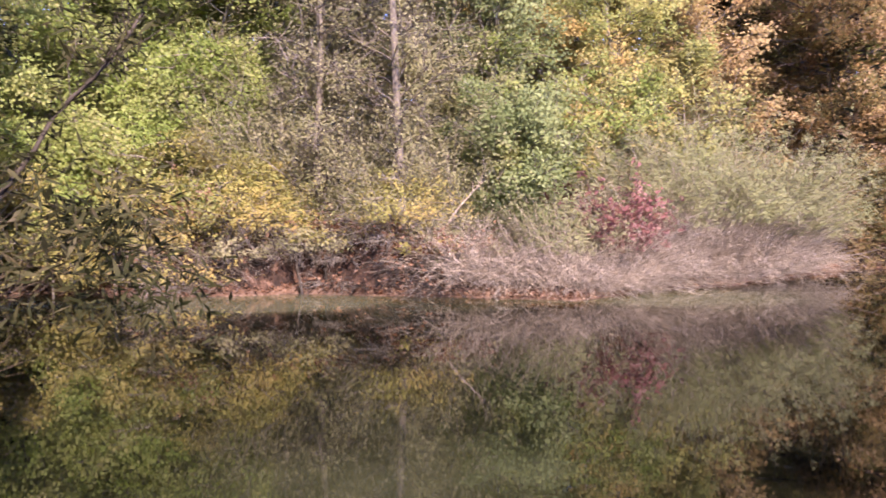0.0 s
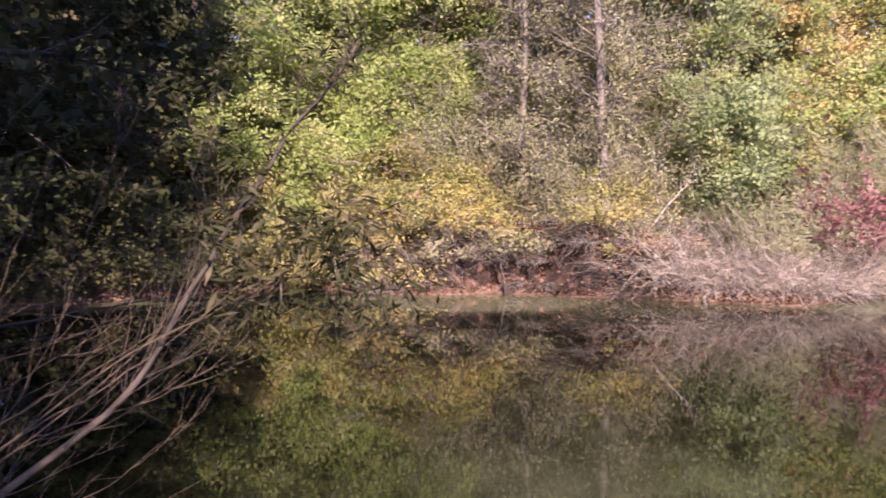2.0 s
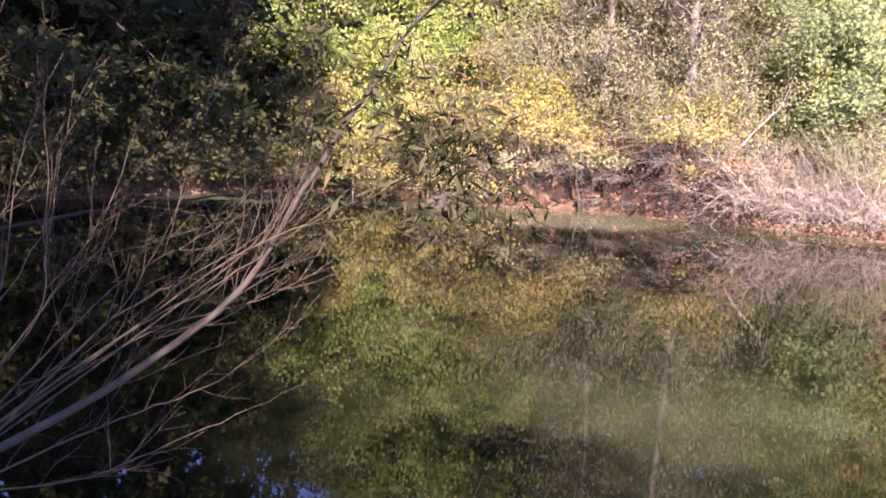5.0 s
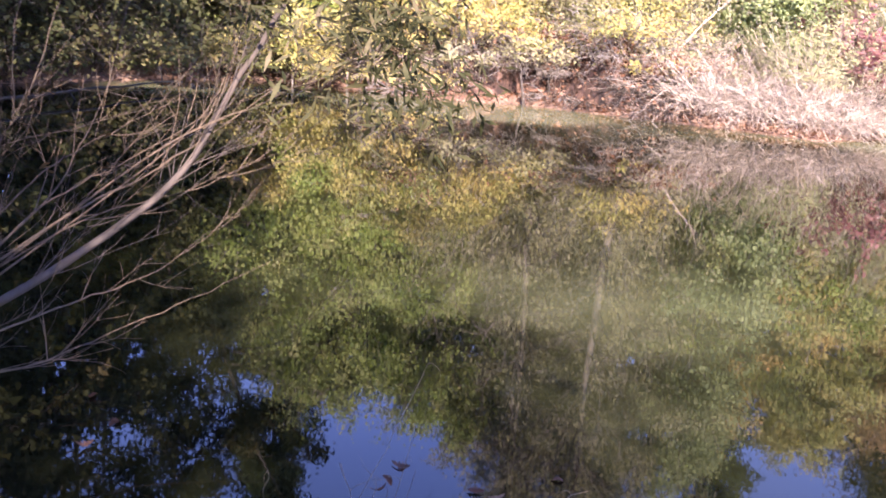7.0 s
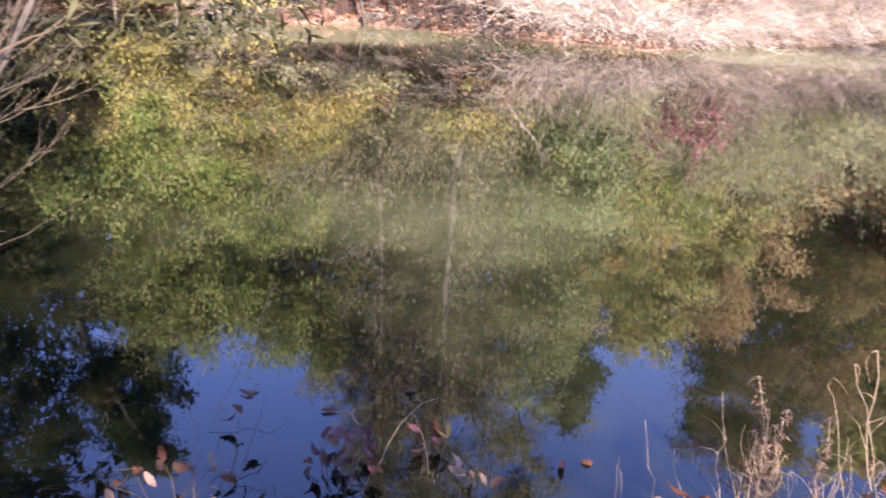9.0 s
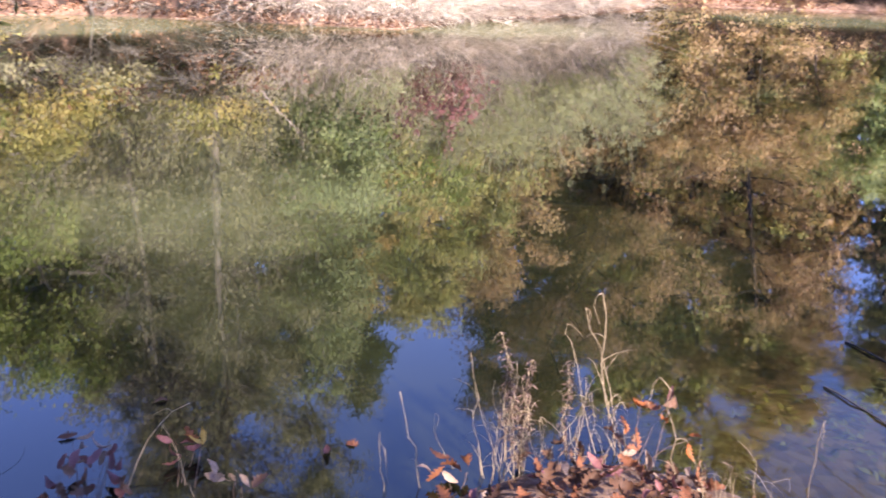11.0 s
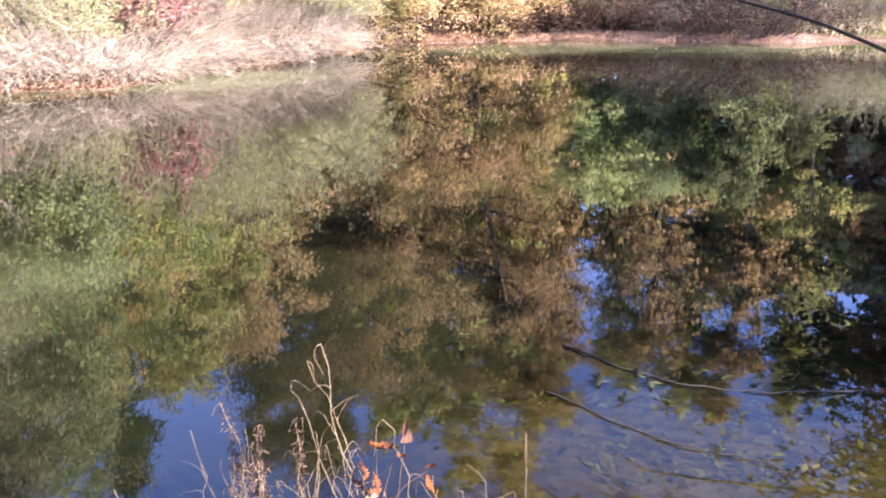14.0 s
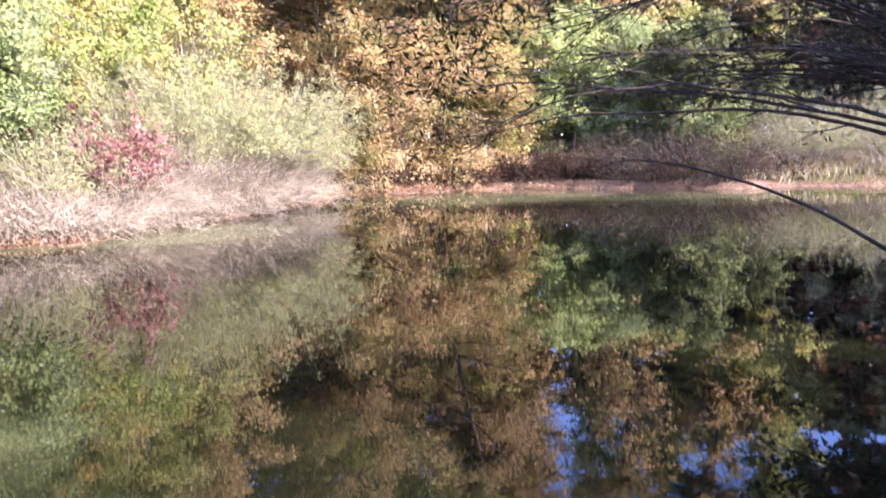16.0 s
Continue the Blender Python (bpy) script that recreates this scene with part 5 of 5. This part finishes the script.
def grass_stalk(name, at, top, r, label, blades=2, bent=0.0, seed=0, head=False):
    """A dry stalk with hanging blades and, where bent, a folded tip."""
    g = np.random.default_rng(seed)
    e = thing(name, at, label, "dry grass", "dry grass stalks")
    to = np.array(top) - np.array(at)
    r = r * 0.40
    line = swing(g, (0, 0, -0.12), to, 0.0, 10, 0.012)
    v, f = tubes(line, r, r * 0.55, 6)
    stalk = part("stalk", mesh_from("stalk", v, f, BLADE, True), e)
    if head:
        seed_head(stalk, np.stack([np.interp(np.linspace(3.5, 9, 40), np.arange(10), line[0][:, c]) for c in range(3)], -1), seed)
    if bent:
        tip = strands(g, [line[0][-1]], [unit(line[0][-1] - line[0][-2]) + g.normal(0, 0.5, 3)], bent, 9, (g.uniform(-0.2, 0.2), g.uniform(-0.2, 0.2), -0.75), 0.28)
        v, f = tubes(tip, r * 0.6, r * 0.25, 5)
        part("tip", mesh_from("tip", v, f, BLADE, True), stalk)
    for _ in range(blades):
        k = int(g.integers(3, 9))
        ang = g.uniform(0, 6.28)
        bl = strands(g, [line[0][k]], [(math.cos(ang) * 0.5, math.sin(ang) * 0.5, 1.0)], g.uniform(0.05, 0.17), 8, (math.cos(ang) * 0.05, math.sin(ang) * 0.05, g.uniform(-0.5, 0.0)), 0.16)
        v, f = tubes(bl, r * 0.6, r * 0.15, 4)
        part("blade", mesh_from("blade", v, f, BLADE, True), stalk)
    return e


def seed_head(e, line, seed):
    """A withered, fluffy seed head round the top of a stalk."""
    g = np.random.default_rng(seed)
    p = line[g.integers(0, len(line), 190)] + g.normal(0, 0.007, (190, 3)) * (1, 1, 1.6)
    v, f = leaves(g, p, 0.022, 0.005, 0.2, 0.9)
    tagged(part("seed_head", mesh_from("seed_head", v, f, SEED), e, "withered brown seed head"), kind="stuff")


tall = "tall bleached grass stalk with a folded tip and hanging blades"
thin = "thin dry grass stalk standing at the water's edge"
lean = "long dry blade leaning over the water"
TALL_STALKS = [  # foot, top, thickness, blades, folded tip
    ((1.05, 2.14), (0.99, 2.27, 0.57), 0.0062, 5, 0.14),
    ((1.09, 2.12), (1.01, 2.28, 0.46), 0.005, 4, 0.1),
    ((1.0, 2.12), (0.96, 2.3, 0.36), 0.0042, 2, 0.12),
]
THIN_STALKS = [  # foot, top, thickness, blades, folded tip
    ((0.93, 2.08), (0.92, 2.27, 0.2), 0.004, 2, 0.06),
    ((1.19, 1.92), (0.96, 1.9, 0.5), 0.005, 2, 0.12),
    ((1.28, 1.52), (1.18, 1.42, 0.65), 0.0042, 1, 0.07),
    ((1.14, 1.74), (1.1, 1.74, 0.26), 0.004, 2, 0.08),
    ((0.39, 2.06), (0.35, 2.19, 0.39), 0.005, 1, 0.0),
    ((0.27, 2.02), (0.26, 2.2, 0.16), 0.004, 0, 0.0),
    ((0.3, 2.02), (0.28, 2.19, 0.08), 0.0036, 0, 0.0),
    ((0.53, 2.08), (0.48, 2.31, 0.19), 0.003, 0, 0.08),
    ((-1.02, 1.98), (-1.01, 2.08, 0.31), 0.0045, 2, 0.05),
    ((-0.27, 2.02), (-0.39, 2.38, 0.13), 0.004, 1, 0.05),
    ((-0.57, 2.08), (-0.62, 2.31, 0.14), 0.0034, 1, 0.0),
    ((-0.98, 2.0), (-0.94, 2.22, 0.15), 0.0034, 2, 0.05),
    ((-1.3, 1.9), (-1.32, 2.1, 0.22), 0.0034, 2, 0.08),
]
LEANING_BLADES = [  # foot, top, thickness, blades, folded tip
    ((-1.16, 2.1), (-0.99, 2.83, 0.36), 0.0042, 1, 0.1),
    ((-0.58, 2.06), (-0.33, 2.55, 0.17), 0.0055, 1, 0.0),
    ((-0.95, 2.0), (-0.95, 2.42, 0.22), 0.0034, 3, 0.06),
]
STALKS = [(*row[:3], label, *row[3:]) for rows, label in ((TALL_STALKS, tall), (THIN_STALKS, thin), (LEANING_BLADES, lean)) for row in rows]
for i, ((x, y), top, r, label, blades, bent) in enumerate(STALKS):
    grass_stalk("grass_stalk", Vector((x, y, gz(x, y))), top, r, label, blades, bent, i)
for i in range(26):
    x, y = 0.66 + rl.gauss(0, 0.09), 2.07 + rl.gauss(0, 0.03)
    top = (x + rl.gauss(0, 0.08), y + rl.uniform(0.02, 0.2), rl.uniform(0.12, 0.40))
    grass_stalk("grass_stalk", Vector((x, y, gz(x, y))), top, rl.uniform(0.0026, 0.0042), "dry grass stalk in a bleached tuft", 2, rl.choice((0, 0.05)), 30 + i, i % 9 == 4)
for i, (foot, top) in enumerate([((0.63, 2.07), (0.59, 2.19, 0.44)), ((0.70, 2.08), (0.74, 2.18, 0.33)), ((0.86, 2.07), (0.88, 2.17, 0.36))]):
    grass_stalk("grass_stalk", Vector((*foot, gz(*foot))), top, 0.005, "tall withered stalk with a long feathery brown seed head", 2, 0.05, 90 + i, True)
for i in range(14):
    x, y = rl.uniform(0.85, 1.35), 0.0
    y = (2.08 if x < 1.05 else 1.75) - rl.uniform(0, 0.12)
    grass_stalk("grass_stalk", Vector((x, y, gz(x, y))), (x + rl.gauss(0, 0.05), y + rl.uniform(0.0, 0.12), rl.uniform(0.14, 0.30)), rl.uniform(0.0024, 0.0036), "dry grass stalk in a bleached tuft", 2, rl.choice((0, 0.05)), 60 + i)


def spray(foot, kinds, places, label, size=(0.05, 0.075)):
    """A small plant whose thin stems each end in one withered leaf."""
    g = np.random.default_rng(rl.randint(0, 9999))
    at = Vector((*foot, gz(*foot)))
    e = thing("sprig", at, label, "sprig", "leafy sprigs")
    for p in places:
        q = np.array(p) - np.array(at)
        line = swing(g, (g.normal(0, 0.015), g.normal(0, 0.01), -0.06), q, 0.01, 7, 0.006)
        v, f = tubes(line, 0.0019, 0.0009, 5)
        stem = part("stem", mesh_from("stem", v, f, DRY_STALK, True), e)
        for _ in range(2):
            put_leaf(rl.choice(kinds), Vector(q) + Vector((rl.gauss(0, 0.012), rl.gauss(0, 0.012), rl.gauss(0, 0.012))), rl.uniform(*size), stem, 65)
    return e


spray((-0.58, 2.06), ("buff", "buff", "plum"), [(-0.62, 2.31, 0.15), (-0.54, 2.32, 0.10), (-0.57, 2.30, 0.05), (-0.60, 2.25, 0.12)], "sprig with buff and plum withered leaves over the water")
spray((-0.60, 2.05), ("plum", "plum", "plum", "rust", "brown"), [(-0.68, 2.28, 0.06), (-0.63, 2.24, 0.02), (-0.53, 2.20, 0.04), (-0.66, 2.18, 0.08), (-0.57, 2.16, 0.10), (-0.49, 2.18, 0.06), (-0.70, 2.20, 0.03), (-0.61, 2.14, 0.14), (-0.52, 2.24, 0.09)], "sprig crowded with plum-coloured withered leaves")
spray((-0.33, 2.03), ("yellow",), [(-0.28, 2.38, 0.05)], "sprig bearing one yellow leaf over the water", (0.055, 0.065))
spray((-0.36, 2.03), ("plum", "rust"), [(-0.37, 2.38, 0.03), (-0.35, 2.34, 0.02), (-0.30, 2.40, 0.02)], "sprig with a few dark red leaves")
spray((-0.20, 2.0), ("brown", "buff"), [(-0.20, 2.20, 0.05), (-0.15, 2.16, 0.06), (-0.23, 2.14, 0.08)], "low sprig with brown withered leaves")
spray((-1.08, 1.96), ("brown", "rust", "buff"), [(-1.11, 2.05, 0.09), (-1.05, 2.08, 0.06), (-1.0, 2.10, 0.08), (-1.18, 2.02, 0.06), (-0.96, 2.06, 0.04), (-1.24, 1.98, 0.05)], "low sprig with brown withered leaves")
spray((-0.96, 2.0), ("rust", "brown"), [(-1.0, 2.41, 0.06), (-0.95, 2.43, 0.14)], "sprig with two hanging brown leaves")
spray((1.05, 2.08), ("orange", "orange", "rust"), [(1.13, 2.24, 0.15), (1.06, 2.13, 0.12), (1.19, 2.15, 0.14), (1.24, 2.06, 0.10)], "sprig with glowing orange leaves")
spray((1.10, 2.05), ("rust", "plum", "brown"), [(1.26, 2.22, 0.15), (1.10, 2.12, 0.08), (1.02, 2.16, 0.10)], "sprig with dark red leaves")
spray((1.08, 1.95), ("orange", "rust", "buff"), [(1.06, 2.05, 0.08), (1.06, 1.95, 0.08), (1.13, 1.86, 0.10), (1.0, 2.0, 0.09), (1.18, 1.90, 0.07)], "low sprig with orange and buff leaves")
spray((0.82, 2.06), ("brown", "plum", "brown", "rust"), [(0.91, 2.10, 0.06), (0.80, 2.14, 0.05), (0.72, 2.12, 0.06), (0.86, 2.12, 0.08), (0.76, 2.06, 0.07), (0.95, 2.06, 0.05)], "low sprig with dark red-brown leaves")
spray((0.45, 2.03), ("rust", "buff"), [(0.46, 2.12, 0.07), (0.42, 2.10, 0.05), (0.52, 2.12, 0.06)], "low sprig with rusty leaves")
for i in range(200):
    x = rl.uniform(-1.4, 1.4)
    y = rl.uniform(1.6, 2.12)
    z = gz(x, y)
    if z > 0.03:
        put_leaf(rl.choice(("shaded_brown", "shaded_brown", "brown", "shaded_brown", "plum", "rust", "buff")), Vector((x, y, z + 0.015)), rl.uniform(0.045, 0.07), None, 30)
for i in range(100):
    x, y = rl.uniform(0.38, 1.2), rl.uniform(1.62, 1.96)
    put_leaf(rl.choice(("shaded_brown", "shaded_brown", "shaded_brown", "shaded_brown", "plum", "rust")), Vector((x, y, max(gz(x, y), 0.0) + rl.uniform(0.01, 0.04))), rl.uniform(0.045, 0.08), None, 40)
for x, y, k in [(0.11, 2.36, "plum"), (0.17, 2.37, "rust"), (-2.43, 2.72, "rust"), (-2.2, 2.5, "rust"), (-2.17, 2.36, "brown"), (-0.42, 2.75, "brown"), (-0.75, 2.55, "rust")]:
    put_leaf(k, Vector((x, y, 0.004)), rl.uniform(0.05, 0.075), None, 4, f"{k} leaf floating on the pond")


# the shallow corner of the pond: sunken branches, mirrored leaf whorls and drifted leaves
def drifting(points, r, label):
    line = np.array([(x, y, z) for x, y, z in points])
    k = len(line)
    fine = np.stack([np.interp(np.linspace(0, k - 1, 24), np.arange(k), line[:, c]) for c in range(3)], -1)[None]
    fine = fine + np.random.default_rng(k).normal(0, 0.004, fine.shape)
    e = thing("fallen_branch", (0, 0, 0), label, "fallen wood", "fallen wood")
    v, f = tubes(fine, r, r * 0.5, 8)
    stem = part("stem", mesh_from("stem", v, f, SOAKED, True), e)
    g = np.random.default_rng(k + 5)
    tw = strands(g, fine[0][[6, 11, 16, 20]], np.array([(0.5, 0.5, 0.15), (-0.4, 0.5, 0.1), (0.6, -0.2, 0.2), (0.3, 0.6, 0.1)]), [0.16, 0.12, 0.2, 0.14], 5, wobble=0.15)
    for one in tw:
        v, f = tubes(one[None], r * 0.4, r * 0.15, 5)
        part("twig", mesh_from("twig", v, f, SOAKED, True), stem)


drifting([(2.40, 2.78, 0.006), (2.48, 2.43, 0.006), (2.58, 2.19, 0.006), (2.84, 1.94, 0.006), (3.19, 1.74, 0.006)], 0.0050, "thin bent branch lying in the shallow water")
drifting([(2.05, 2.45, 0.006), (2.12, 2.10, 0.006), (2.19, 1.88, 0.006), (2.35, 1.65, 0.006), (2.39, 1.52, 0.006)], 0.0045, "thin wet branch lying in the shallow water")
# whorls laid on the water in place of overhead leaves' reflections
for i in range(16):
    x, y = rl.uniform(2.05, 3.0), rl.uniform(1.75, 2.6)
    e = thing("floating_sprig", (x, y, 0.006), "small whorl of narrow dark leaves laid on the pond as a reflection", "sprig", "floating sprigs")
    g = np.random.default_rng(700 + i)
    c = np.zeros((7, 3)) + (0, 0, 0.004)
    v, f = leaves(g, c, 0.05, 0.013, 0.9, 0.0)
    v[:, 2] = np.clip(v[:, 2], 0.001, 0.02)
    part("leaf_whorl", mesh_from("leaf_whorl", v, f, L_DARK), e)
g = np.random.default_rng(720)
p = np.column_stack([g.normal(2.75, 0.45, 34), g.normal(1.35, 0.22, 34), g.uniform(0.003, 0.012, 34)])
p = p[shore_distance(p[:, :2]) < -0.02]
v, f = leaves(g, p, 0.05, 0.026, 0.95)
v[:, 2] = np.clip(v[:, 2], 0.002, 0.02)
p = np.column_stack([g.normal(2.3, 0.65, 1500), g.normal(1.95, 0.55, 1500)])
p = p[shore_distance(p) < -0.35]
p = np.column_stack([p, ground_height(p[:, 0], p[:, 1]) + 0.012])
p = p[p[:, 2] < -0.06]
sv, sf = leaves(g, p, 0.05, 0.024, 0.9)
tagged(new("sunken_leaves", mesh_from("sunken_leaves", sv, sf, L_SUNKEN)), "olive and yellow leaves lying on the shallow pond bed", "fallen leaves", kind="stuff")
tagged(new("floating_leaves", mesh_from("floating_leaves", v, f, L_WILLOW)), "dull olive-brown leaves drifted together on the water", "fallen leaves", kind="stuff")


def grass_patch(az, off, count, seed, mat, label, size):
    """Short grass in one sheet of blades on the bank."""
    g = np.random.default_rng(seed)
    p = []
    for _ in range(count // 200):
        b = at_shore(g.uniform(*az), 0.0)
        p.append(np.array(b.xy) + unit(np.array(b.xy)) * g.uniform(*off, 200)[:, None] + g.normal(0, 0.6, (200, 2)))
    p = np.concatenate(p)
    z = ground_height(p[:, 0], p[:, 1])
    p = np.column_stack([p, z])[z > 0.02]
    v, f = leaves(g, p, size, size * 0.12, 0.0, -2.5)
    return tagged(new("grass", mesh_from("grass", v, f, mat)), label, "grass", kind="stuff")


L_GRASS = leaf_material("green_grass", [(0.11, 0.15, 0.04), (0.18, 0.22, 0.06), (0.28, 0.29, 0.11)], 0.8, curl=0.0)
L_HAY = leaf_material("dry_grass_blades", [(0.34, 0.28, 0.16), (0.46, 0.39, 0.24), (0.54, 0.47, 0.32)], 1.5, curl=0.0)
grass_patch((-65, -57), (0.0, 0.5), 2600, 401, L_GRASS, "strip of green grass at the water's edge", 0.12)
grass_patch((-68, -54), (1.2, 9.0), 14000, 402, L_HAY, "pale dry meadow grass behind the far shore", 0.40)
